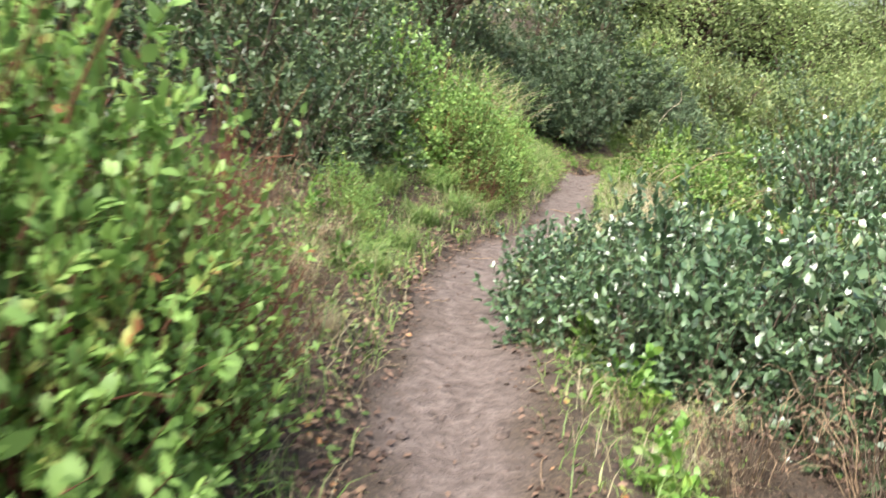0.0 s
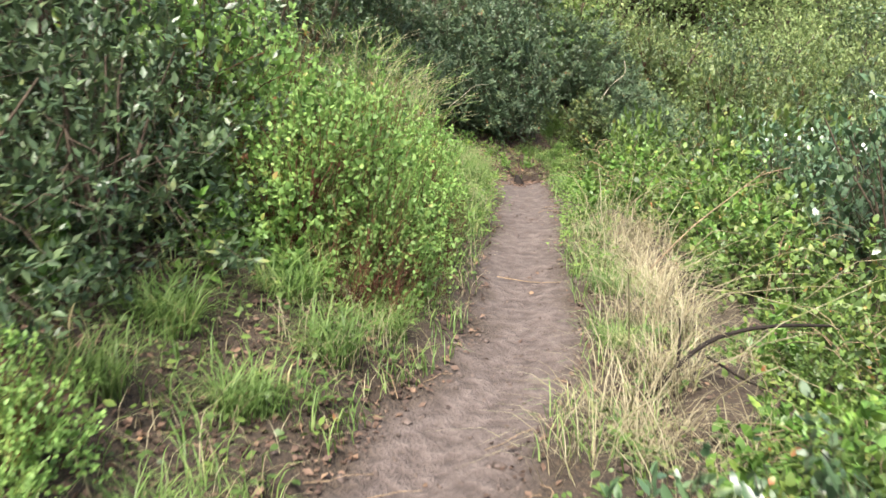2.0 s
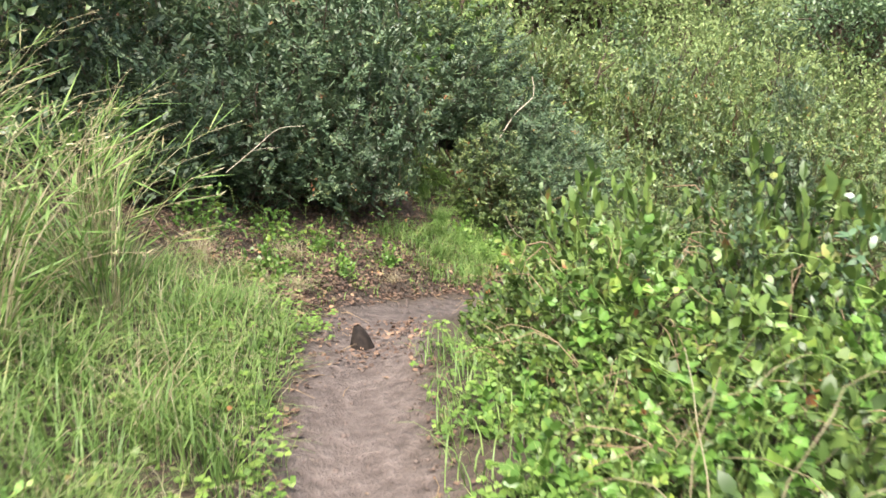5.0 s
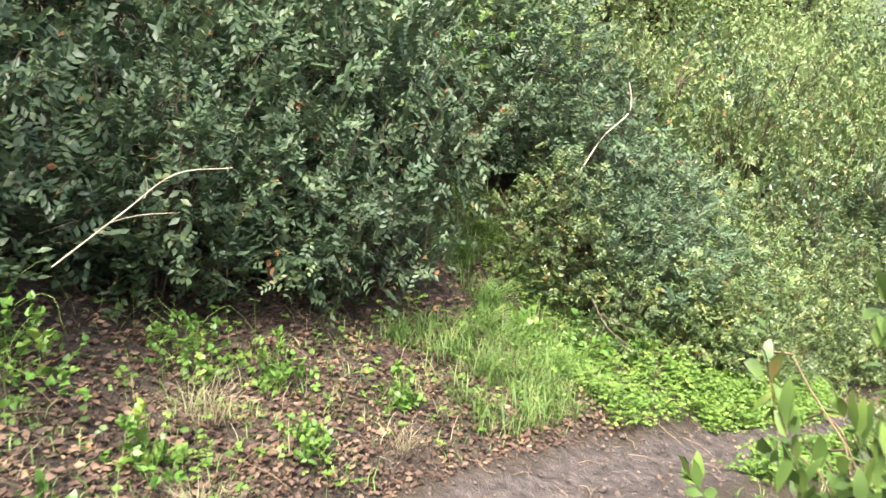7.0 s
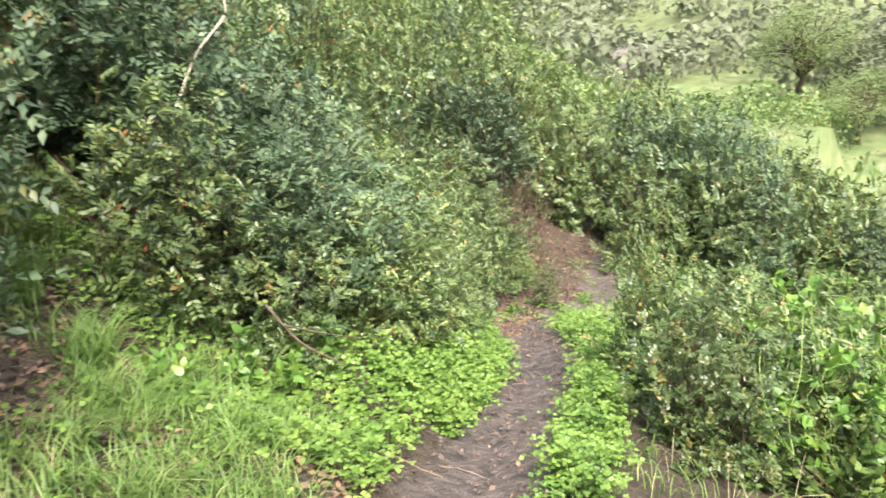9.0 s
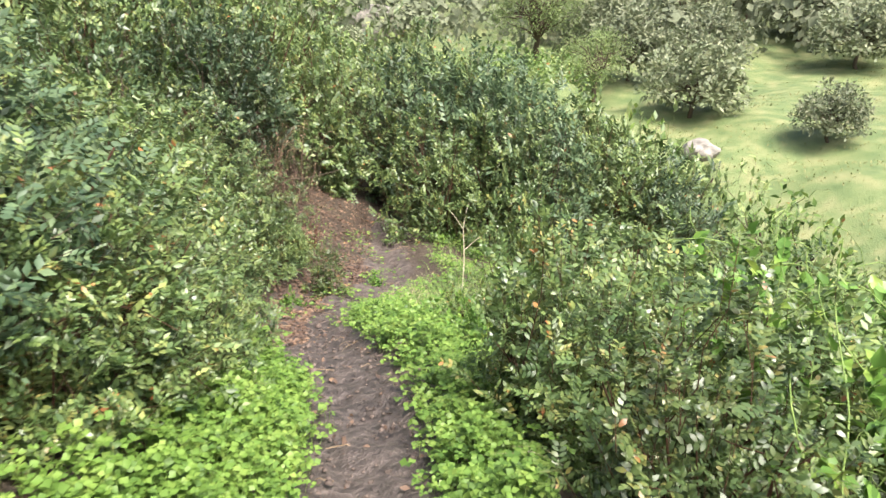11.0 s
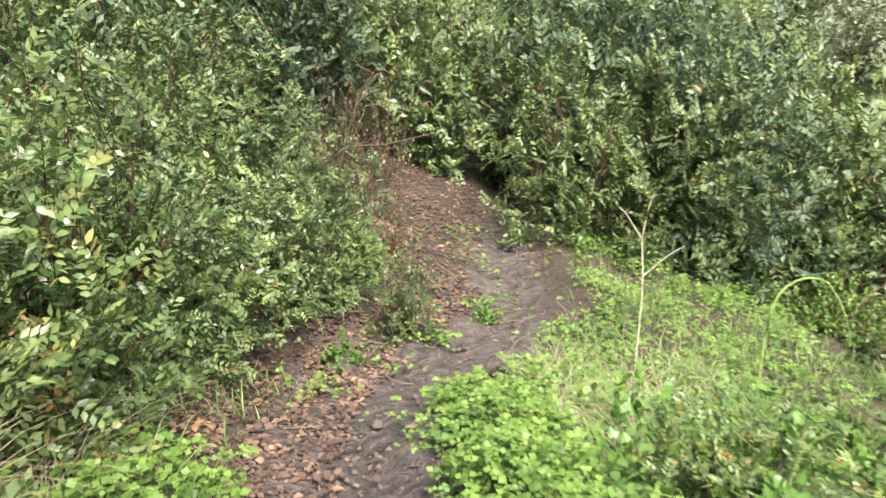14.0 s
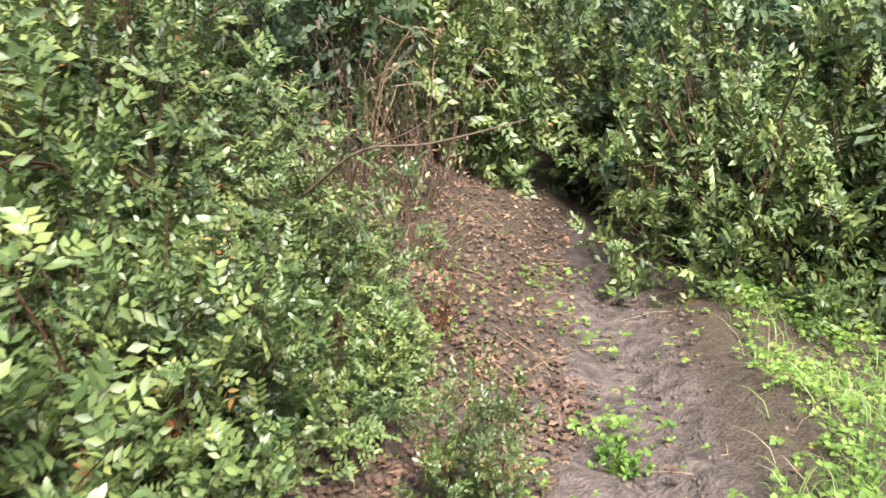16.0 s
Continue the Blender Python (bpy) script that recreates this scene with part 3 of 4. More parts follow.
    "darktree": (lambda v: tree("evergreen_tree", "dark green evergreen tree on the hillside", "tree", "hillside trees", 150 + v, LEAF_DARK, BARK_BROWN, 5.0, 2.2, 8200, .118, .3, 48), 2),
}


# ---- the ground: one sheet from the trail to the horizon ----
def axis(a, b, step, far, grow=1.13):
    mid = list(np.arange(a, b, step))
    low, high, s = [], [], step
    while not low or low[-1] > -far:
        s *= grow
        low.append((low[-1] if low else a) - s)
    s = step
    while not high or high[-1] < far:
        s *= grow
        high.append((high[-1] if high else mid[-1]) + s)
    return np.array(low[::-1] + mid + high)


def build_ground():
    xs, ys = axis(-2.5, 16, .13, 2500), axis(-1.5, 24.5, .13, 2500)
    gx, gy = np.meshgrid(xs, ys)
    x, y = gx.ravel(), gy.ravel()
    z = ground_height(x, y)
    s, d, _, w = trail_at(x, y)
    on = 1 - smooth(-.08, .10, np.abs(d) - w + .07 * wave(x, y, .7, 9))
    mud = on * smooth(17, 22, s)
    z += mud * (.026 * wave(x, y, .34, 11) + .016 * wave(x, y, .27, 12))
    n, m = len(xs), len(ys)
    i, j = np.meshgrid(np.arange(m - 1), np.arange(n - 1), indexing="ij")
    p = (i * n + j).ravel()
    f = np.concatenate([np.stack([p, p + 1, p + n + 1], -1), np.stack([p, p + n + 1, p + n], -1)])
    me = mesh_of("ground", np.stack([x, y, z], -1), f, SOIL, True)
    meadow = smooth(21, 25, x + 1.5 * wave(x, y, 9, 14)) * (1 - .2 * smooth(60, 80, x))
    meadow = np.maximum(meadow, .5 * smooth(2.5, 5, np.abs(d)) * smooth(-.3, .5, wave(x, y, 1.3, 15)))
    for name, val in (("trail", on), ("wet", smooth(13.5, 18.5, s) * (1 - .45 * smooth(24.5, 27, s))), ("meadow", meadow)):
        a = me.attributes.new(name, "FLOAT", "POINT")
        a.data.foreach_set("value", val.astype(np.float32))
    tagged(new("ground", me), "narrow trodden dirt trail on a hillside with humus banks and meadow", "ground", kind="structure")


build_ground()


# ---- scattered cover ----
def scatter(r, n, s0, s1, d0, d1):
    """n places between two arcs of the trail and two offsets from it, on the ground."""
    x, y = on_trail(r.uniform(s0, s1, n), r.uniform(d0, d1, n))
    return np.stack([x, y, ground_height(x, y)], -1)


def patchy(r, at, size, keep, seed):
    return at[wave(at[:, 0], at[:, 1], size, seed) + r.normal(0, .25, len(at)) > keep]


def litter_field():
    r = np.random.RandomState(201)
    zones = [(1200, -2, 2.5, -2.2, -.35), (10500, 2.0, 7.4, -2.2, -.32), (1200, 7, 14, -1.6, -.34), (1300, 14.0, 15.4, -1.6, .3), (15000, 15.0, 18.8, -3.0, -.42), (11000, 15.0, 18.2, -2.2, -.4), (1600, 18, 23, -2.4, -.7), (11000, 23.3, 27.0, -1.3, -.08),
             (6500, 26.8, 30.5, -1.8, -.2), (1200, 0, 9, .35, 2.0), (900, 22, 28, .6, 3), (420, 18, 28, -.35, .4), (90, 0, 15, -.35, .35), (1500, 0, 15, -.48, -.27), (800, 0, 15, .26, .42)]
    at = np.vstack([scatter(r, *z) for z in zones])
    at[:, 2] += r.uniform(.004, .02, len(at))
    a = r.uniform(0, 6.28, len(at))
    out = np.stack([np.cos(a), np.sin(a), r.normal(0, .25, len(at))], -1)
    up = np.array([0, 0, 1.]) + r.normal(0, .45, (len(at), 3))
    size = r.uniform(.014, .05, len(at))
    tagged(new("leaf_litter", mesh_of("leaf_litter", *leaves(DIAMOND, at, out, up, size, size * .62), LITTER)), "brown and tan fallen leaves on the bank", "leaf litter", kind="stuff")


def clod_field():
    r = np.random.RandomState(202)
    at = np.vstack([scatter(r, 900, -1, 15, -.33, .33), scatter(r, 2600, 16, 29, -.42, .42), scatter(r, 420, -1, 15, -.5, -.22), scatter(r, 300, 4, 15, .2, .36)])
    n = len(at)
    size = r.uniform(.004, .013, n) * np.where(r.uniform(0, 1, n) > .93, 2, 1) * np.where(at[:, 0] > 3.5, 1.1, 1)
    octa = np.array([(1, 0, 0), (0, 1, 0), (-1, 0, 0), (0, -1, 0), (.7, .7, .5), (-.7, .6, .5), (-.6, -.7, .5), (.7, -.6, .5), (0, 0, .9)], float)
    faces = np.array([(0, 4, 7), (4, 1, 5), (1, 2, 5), (2, 6, 5), (2, 3, 6), (3, 7, 6), (3, 0, 7), (0, 1, 4), (8, 7, 4), (8, 4, 5), (8, 5, 6), (8, 6, 7)])
    v = at[:, None] + octa[None] * size[:, None, None] * r.uniform(.45, 1.5, (n, len(octa), 1))
    f = faces[None] + (np.arange(n) * len(octa))[:, None, None]
    tagged(new("soil_clods", mesh_of("soil_clods", v.reshape(-1, 3), f.reshape(-1, 3), CLOD)), "small soil crumbs and pebbles on the trail", "soil", kind="stuff")


def twig_litter():
    r = np.random.RandomState(203)
    at = np.vstack([scatter(r, 90, 2, 14, -.9, -.3), scatter(r, 60, 2, 14, .3, 1.2), scatter(r, 12, 0, 15, -.3, .3), scatter(r, 160, 15, 30, -1.6, -.2), scatter(r, 50, 17, 29, -.3, .5)])
    a = r.uniform(0, 6.28, len(at))
    l = r.uniform(.05, .32, len(at))
    end = at + np.stack([np.cos(a) * l, np.sin(a) * l, np.zeros(len(at))], -1)
    end[:, 2] = ground_height(end[:, 0], end[:, 1]) + .012
    at[:, 2] += .008
    tagged(new("fallen_twigs", mesh_of("fallen_twigs", *tubes(arcs(r, at, end, .012, 4, .01), .0028, .0016, 4), BARK_TAN)), "thin dry twigs lying on the soil", "twigs", kind="stuff")


def clover_field():
    r = np.random.RandomState(204)
    at = np.vstack([patchy(r, scatter(r, 1400, 18.3, 19.7, -1.1, -.42), .4, -.3, 39), scatter(r, 3000, 19.4, 22.0, -.72, -.27), patchy(r, scatter(r, 1200, 21.2, 23.0, -1.0, -.42), .45, -.3, 39), scatter(r, 350, 18.6, 19.5, -2.3, -1.2), patchy(r, scatter(r, 2000, 18.6, 21.4, .27, .58), .4, -.5, 40), patchy(r, scatter(r, 2400, 21.4, 24.6, .30, .8), .5, -.35, 38), patchy(r, scatter(r, 4200, 24.3, 29.5, .62, 2.6), .6, -.35, 31), patchy(r, scatter(r, 700, 24.0, 29.0, -.5, .5), .7, .55, 33), scatter(r, 400, 22.3, 23.6, -.8, -.4),
                    patchy(r, scatter(r, 900, 10.5, 15, -.8, -.3), .6, .1, 34), patchy(r, scatter(r, 700, 9.5, 14, .3, .7), .6, .2, 35), patchy(r, scatter(r, 900, 15.5, 18.2, -2.0, -.5), .5, .45, 36)])
    at = np.vstack([at, at + np.stack([r.normal(0, .06, len(at)), r.normal(0, .06, len(at)), np.zeros(len(at))], -1)])
    n = len(at)
    h = r.uniform(.02, .15, n) * (1 + .5 * wave(at[:, 0], at[:, 1], .4, 37))
    a = r.uniform(0, 6.28, n)
    top = at + np.stack([r.normal(0, .02, n), r.normal(0, .02, n), h], -1)
    pieces = []
    size = r.uniform(.014, .034, n)
    for k in range(3):
        b = a + k * 2.094
        pieces.append(leaves(DIAMOND, top, np.stack([np.cos(b), np.sin(b), r.normal(.1, .25, n)], -1), np.array([0, 0, 1.]) + r.normal(0, .35, (n, 3)), size, size * .95))
    tagged(new("clover", mesh_of("clover", *joined(*pieces), LEAF_CLOVER)), "bright green clover carpet beside the trail", "clover", kind="stuff")
    stem = np.stack([at - [0, 0, .01], top], 1)[::3]
    tagged(new("clover_stalks", mesh_of("clover_stalks", *tubes(stem, .0013, .0009, 3), STALK_GREEN)), "thin green clover stalks", "clover", kind="stuff")


def grass_field():
    r = np.random.RandomState(205)
    zones = [(3300, 1.5, 7.5, -1.8, -.36, .26), (1500, 5.8, 14.8, -.8, -.33, .26), (7500, 10.3, 14.6, -2.0, -.40, .45), (1600, 6.8, 14.5, .30, .8, .26), (1500, 15.2, 18.0, -1.5, -.45, .12),
             (2600, 17.2, 18.7, -1.35, -.5, .30), (1500, 18.2, 19.3, -2.4, -1.2, .34), (5200, 24, 29.0, .6, 4.2, .22), (500, 22, 25, -1.1, -.5, .25), (4200, 22.6, 27.5, .8, 3.2, .3), (900, 0, 6, .35, 1.0, .2), (1300, 17.5, 22.5, .6, 2.5, .25)]
    pieces = []
    for n, s0, s1, d0, d1, h in zones:
        pieces.append(grass_blades(r, patchy(r, scatter(r, n, s0, s1, d0, d1), .9, -.35, 41), h, .5, .55, .0068))
    tagged(new("grass", mesh_of("grass", *joined(*pieces), BLADE_GREEN)), "fresh green wild grass along the trail", "grass", kind="stuff")
    zones = [(2100, 6.6, 11.6, .40, 1.25, .42), (600, 1.8, 5.2, .40, 1.1, .3), (1500, 2.0, 7.5, -1.6, -.38, .26), (1600, 7, 14.5, -.95, -.36, .3), (350, 11, 15, .8, 2.0, .4), (500, 22, 24.4, -1.2, -.6, .32), (1100, 23.0, 27.5, .6, 2.6, .3), (250, 18, 21, .7, 1.4, .35), (2400, 10.5, 14.9, -2, -.5, .5), (300, 15.3, 18, -1.8, -.5, .2)]
    pieces = []
    for n, s0, s1, d0, d1, h in zones:
        pieces.append(grass_blades(r, patchy(r, scatter(r, n, s0, s1, d0, d1), .8, -.1, 43), h, .75, .55, .0042))
    tagged(new("dry_grass", mesh_of("dry_grass", *joined(*pieces), BLADE_DRY)), "dry straw-coloured grass leaning beside the trail", "dry grass", kind="stuff")


def sward():
    """Meadow grass in the valley, as tufts."""
    r = np.random.RandomState(206)
    x, y = r.uniform(22, 66, 14000), r.uniform(0, 38, 14000)
    k = x + 2 * wave(x, y, 9, 14) > 24
    at = np.stack([x[k], y[k], ground_height(x[k], y[k])], -1)
    tagged(new("meadow_grass", mesh_of("meadow_grass", *grass_blades(r, at, .14, .6, .4, .06, 3), BLADE_MEADOW)), "short green meadow grass in the valley", "grass", kind="stuff")


def clumps(r, at, size, per, material, name, label, category, spray=1.0, flat=0.0):
    """Rounded bush crowns, each a shell of loose leaf sprays."""
    m = len(at)
    d = sphere_dirs(r, m * per, -.2).reshape(m, per, 3) * r.uniform(.7, 1.08, (m, per, 1))
    p = (at[:, None] + d * size[:, None, None] * np.array([1, 1, .9]) + np.array([0, 0, .4]) * size[:, None, None]).reshape(-1, 3)
    s = np.repeat(size, per) * r.uniform(.16, .36, m * per) * spray
    out = unit(d.reshape(-1, 3) * .4 * (1 - flat) + (1 - flat) * r.normal(0, .7, (m * per, 3)) + flat * np.cross(d.reshape(-1, 3), r.normal(0, 1, (m * per, 3))))
    p = p - out * s[:, None] * .5 * flat
    v, f = leaves(DIAMOND, p, out, d.reshape(-1, 3) + r.normal(0, .3, (m * per, 3)), s, s * .8)
    tagged(new(name, mesh_of(name, v, f, material)), label, category, kind="stuff")


def far_woods():
    r = np.random.RandomState(207)
    n = 2500
    x = 66 + 330 * r.uniform(0, 1, n) ** 1.5
    y = -50 + (130 + .95 * x) * r.uniform(0, 1, n)
    keep = wave(x, y, 60, 51) + .8 * r.normal(0, 1, n) > -1.1
    x, y = x[keep], y[keep]
    clumps(r, np.stack([x, y, ground_height(x, y)], -1), r.uniform(1.5, 3.2, len(x)) * (1 + x / 400), 66, LEAF_FAR, "far_woods", "woods covering the hill across the valley, leaf green paled and greyed for haze", "woods", .85, .8)


def undergrowth():
    """Low maquis that covers the slopes away from the trail."""
    r = np.random.RandomState(208)
    for k, (material, word) in enumerate(((LEAF_WOODS, "dark green"), (LEAF_BRAMBLE, "yellow-green"))):
        x, y = r.uniform(-8, 54, 6200), r.uniform(-4, 60, 6200)
        _, d, _, _ = trail_at(x, y)
        open_meadow = (x > 22) & (y < 19 + .25 * (x - 4))
        keep = (np.abs(d) > 4.5) & ((wave(x, y, 3.5, 61) > 0) == (k == 0)) & (r.uniform(0, 1, len(x)) < np.clip(9 / (np.abs(d) + 6), 0, 1)) & ~open_meadow
        x, y = x[keep], y[keep]
        size = r.uniform(.35, .75, len(x)) * (1 + np.abs(d[keep]) / 14)
        clumps(r, np.stack([x, y, ground_height(x, y) - .05], -1), size, 110, material, "undergrowth", word + " low maquis covering the slope", "undergrowth", .52)


def bank_leaves():
    """Small leaves of seedlings and creepers over the banks."""
    r = np.random.RandomState(209)
    zones = [(5200, 0, 7.5, -2.6, -.38), (4800, 6.5, 15, -2.6, -.36), (2200, 15, 19, -3.2, -.6), (2600, 18, 29, -3.0, -.6), (7000, 0, 9, .42, 2.6), (2600, 9, 18, .6, 3.0), (3000, 18, 29, .7, 3.2)]
    at = np.vstack([patchy(r, scatter(r, *z), .8, -.1, 71 + i) for i, z in enumerate(zones)])
    n = len(at)
    at[:, 2] += r.uniform(.01, .14, n)
    size = r.uniform(.022, .05, n)
    tagged(new("creepers", mesh_of("creepers", *leaves(OVAL, at, r.normal(0, 1, (n, 3)) * np.array([1, 1, .35]), np.array([0, 0, 1.]) + r.normal(0, .4, (n, 3)), size, size * .7), LEAF_BRAMBLE)), "small creeping leaves over the soil of the banks", "creeper", kind="stuff")


def arching_stems():
    """Long dry stalks leaning out of the grass over the brambles."""
    r = np.random.RandomState(210)
    n = 46
    s, d = r.uniform(7.0, 12.2, n), r.uniform(.55, 1.6, n)
    x, y = on_trail(s, d)
    a = r.normal(.2, .9, n)
    l = r.uniform(.5, 1.2, n)
    start = np.stack([x, y, ground_height(x, y)], -1)
    end = start + np.stack([np.cos(a) * l, np.sin(a) * l, r.uniform(.15, .7, n)], -1)
    tagged(new("dry_stems", mesh_of("dry_stems", *tubes(arcs(r, start, end, r.uniform(.05, .3, n), 7, .012), .0036, .0016, 4), BLADE_DRY)), "long dry straw-coloured stems arching over the brambles", "stems", kind="stuff")


arching_stems()
litter_field()
clod_field()
twig_litter()
clover_field()
grass_field()
sward()
far_woods()
undergrowth()
bank_leaves()


# ---- plants along the trail: kind, arc, offset, size, and how tall for its width ----
def row(items):
    for kind, s, d, size, *tall in items:
        x, y = along(s, d)
        put(kind, x, y, size, tall=tall[0] if tall else 1.0)


def fill(kinds, n, s0, s1, d0, d1, lo, hi, gap):
    """Thicken a stretch with plants that keep their distance from one another."""
    got, tries = [], 0
    while len(got) < n and tries < n * 30:
        tries += 1
        s, d = random.uniform(s0, s1), random.uniform(d0, d1)
        x, y = along(s, d)
        if abs(float(trail_at(x, y)[1][0])) < min(abs(d0), abs(d1)) - .05:
            continue
        if all((x - a) ** 2 + (y - b) ** 2 > gap * gap for a, b in got):
            got.append((x, y))
            put(random.choice(kinds), x, y, random.uniform(lo, hi))


# left bank, first straight
row([("bright", 2.15, -.98, .78, 1.25), ("bright", 1.45, -.95, .8, 1.3), ("bright", 2.75, -1.15, .7), ("bright", 1.0, -1.25, 1.1, 1.1), ("bright", 1.75, -1.3, 1.15, 1.15), ("bright", 2.35, -1.55, 1.1, 1.1), ("bright", .2, -1.4, 1.1), ("bright", 1.5, -2.2, 1.2), ("bright", 2.9, -2.3, 1.2, 1.1),
     ("sparse", 2.9, -1.05, .9), ("sparse", 3.5, -1.15, 1.1, 1.2), ("sparse", 3.2, -1.7, 1.1, 1.2), ("tussock", 4.75, -.62, .9), ("tussock", 5.3, -.72, 1.0), ("tussock", 4.2, -.95, .9),
     ("tussock", 5.9, -.62, 1.0), ("tussock", 6.6, -.72, 1.1), ("tussock", 7.1, -.62, 1.1), ("tussock", 7.3, -1.0, 1.2), ("tussock", 6.8, -1.2, 1.2), ("tussock", 6.3, -1.1, 1.1), ("tussock", 7.7, -.65, 1.0), ("weed", 7.2, -1.35, 1.2), ("weed", 6.6, -1.6, 1.3), ("dark", 6.6, -1.95, .6), ("dark", 7.3, -1.9, .7), ("sparse", 7.6, -.85, .7), ("sparse", 8.9, -.78, .6), ("sparse", 9.8, -.75, .6), ("weed", 7.4, -1.1, 1.2), ("bright", 5.9, -1.05, .42), ("weed", 4.4, -.7, .9), ("weed", 5.1, -1.1, 1.0),
     ("dark", 5.2, -2.7, 1.1, 1.1), ("dark", 6.4, -2.5, 1.15, 1.1), ("dark", 7.4, -2.6, 1.15), ("dark", 4.2, -3.1, 1.2), ("dark", 5.8, -3.6, 1.3), ("dark", 8.6, -3.0, 1.2), ("dark", 9.9, -3.2, 1.2),
     ("dark", 6.2, -1.65, .72), ("dark", 6.9, -1.65, .78), ("dark", 7.5, -1.95, .85), ("bright", 5.5, -.8, .36, 1.3), ("bright", 8.0, -1.25, .8, 1.1), ("bright", 8.5, -1.2, .85, 1.1), ("bright", 9.1, -1.15, .85, 1.1), ("bright", 9.8, -1.15, .8, 1.1), ("bright", 8.3, -2.0, 1.1, 1.1), ("bright", 9.0, -1.9, 1.05, 1.1),
     ("bright", 10.0, -1.9, 1.0), ("bright", 10.5, -1.3, .8), ("sparse", 9.3, -.85, .7), ("sparse", 8.3, -.85, .7), ("sparse", 10.2, -.85, .65), ("sparse", 7.9, -.72, .55), ("sparse", 8.6, -.7, .6), ("sparse", 9.5, -.68, .55), ("dead", 8.2, -.78, .4), ("dead", 9.1, -.76, .42), ("dead", 9.9, -.78, .4), ("sparse", 2.2, -.75, .7), ("sparse", 2.6, -.82, .8), ("sparse", 3.1, -.8, .6), ("sparse", 4.0, -1.2, .8)])
row([("bright", 8.15, -.88, .62, 1.2), ("bright", 8.75, -.84, .64, 1.2), ("bright", 9.4, -.82, .64, 1.2), ("bright", 10.0, -.82, .62, 1.15), ("bright", 10.6, -.88, .6), ("bright", 11.2, -1.0, .62), ("sparse", 8.4, -.58, .42), ("sparse", 9.2, -.56, .42), ("sparse", 9.9, -.56, .4), ("sparse", 10.5, -.6, .4)])
row([("tussock", 14.5, -.7, .9), ("tussock", 14.9, -.9, .9), ("straw", 15.0, -1.15, .8), ("reed", 14.8, -1.7, .8), ("weed", 15.2, -.8, 1.0), ("weed", 15.7, -1.0, .9), ("weed", 16.2, -.7, .8), ("weed", 16.5, -1.15, .9), ("weed", 16.9, -.8, .8), ("straw", 15.6, -.7, .5), ("straw", 16.1, -1.1, .6), ("straw", 16.7, -.6, .45), ("vine", 15.6, -1.5, .5), ("vine", 16.3, -1.45, .45), ("tussock", 14.6, -1.2, 1.1)])
# tall grass and the dark shrubs behind it
row([("reed", 11.3, -1.5, .9), ("reed", 12.0, -1.6, 1.0), ("reed", 12.7, -1.3, 1.0), ("reed", 13.2, -1.7, 1.1), ("reed", 13.8, -1.35, .95), ("reed", 12.4, -2.2, 1.1), ("reed", 14.2, -2.0, 1.0), ("reed", 13.5, -1.1, 1.0), ("reed", 14.3, -1.4, 1.05), ("reed", 12.9, -1.9, 1.2),
     ("tussock", 11.2, -.65, 1.0), ("tussock", 11.9, -.75, 1.1), ("tussock", 12.6, -.7, 1.1), ("tussock", 13.3, -.75, 1.0), ("tussock", 14.0, -.8, 1.0), ("tussock", 11.6, -1.1, 1.3), ("tussock", 12.8, -1.1, 1.3),
     ("dark", 12.0, -3.3, 1.2), ("dark", 13.4, -3.0, 1.2), ("dark", 14.6, -2.8, 1.15, 1.1), ("dark", 11.0, -3.6, 1.2)])
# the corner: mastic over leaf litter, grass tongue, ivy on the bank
# These mastics wear the darkened leaflet; their colour carries the corner's shade.
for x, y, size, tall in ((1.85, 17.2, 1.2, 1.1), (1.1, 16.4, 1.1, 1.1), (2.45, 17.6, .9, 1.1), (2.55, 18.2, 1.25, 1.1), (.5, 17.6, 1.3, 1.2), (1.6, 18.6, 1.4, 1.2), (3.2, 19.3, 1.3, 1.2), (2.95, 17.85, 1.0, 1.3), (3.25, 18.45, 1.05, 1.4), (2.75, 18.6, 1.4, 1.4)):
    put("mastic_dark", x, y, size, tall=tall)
for x, y, size in ((1.0, 18.9, 1.4), (2.3, 19.9, 1.4), (3.6, 21.0, 1.4), (.0, 16.2, 1.3)):
    put("dark", x, y, size)
for x, y, size in ((3.85, 17.5, .8), (3.75, 17.8, .9), (3.95, 18.1, 1.0), (4.1, 18.4, 1.0), (3.95, 18.7, 1.1), (4.2, 19.0, 1.0), (4.15, 19.4, 1.0), (4.3, 19.8, .9), (4.15, 17.45, .7), (4.35, 17.75, .7), (4.0, 17.9, .8), (3.6, 19.6, 1.1)):
    put("tussock", x, y, size)
for x, y, size in ((4.6, 20.3, 1.0), (5.2, 20.6, 1.1), (4.0, 20.0, .9), (5.6, 20.2, .9)):
    put("vine", x, y, size)
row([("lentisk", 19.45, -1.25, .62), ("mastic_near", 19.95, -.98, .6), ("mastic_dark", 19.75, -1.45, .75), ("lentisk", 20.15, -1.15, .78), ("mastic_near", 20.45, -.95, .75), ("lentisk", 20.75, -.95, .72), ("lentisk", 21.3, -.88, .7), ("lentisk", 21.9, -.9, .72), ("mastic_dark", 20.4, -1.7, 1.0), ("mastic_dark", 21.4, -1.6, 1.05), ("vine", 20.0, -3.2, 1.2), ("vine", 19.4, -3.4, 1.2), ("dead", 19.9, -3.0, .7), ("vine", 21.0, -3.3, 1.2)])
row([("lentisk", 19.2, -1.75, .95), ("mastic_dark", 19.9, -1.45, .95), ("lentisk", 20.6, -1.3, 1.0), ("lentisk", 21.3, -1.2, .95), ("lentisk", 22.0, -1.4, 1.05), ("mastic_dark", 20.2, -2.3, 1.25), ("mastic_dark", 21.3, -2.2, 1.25),
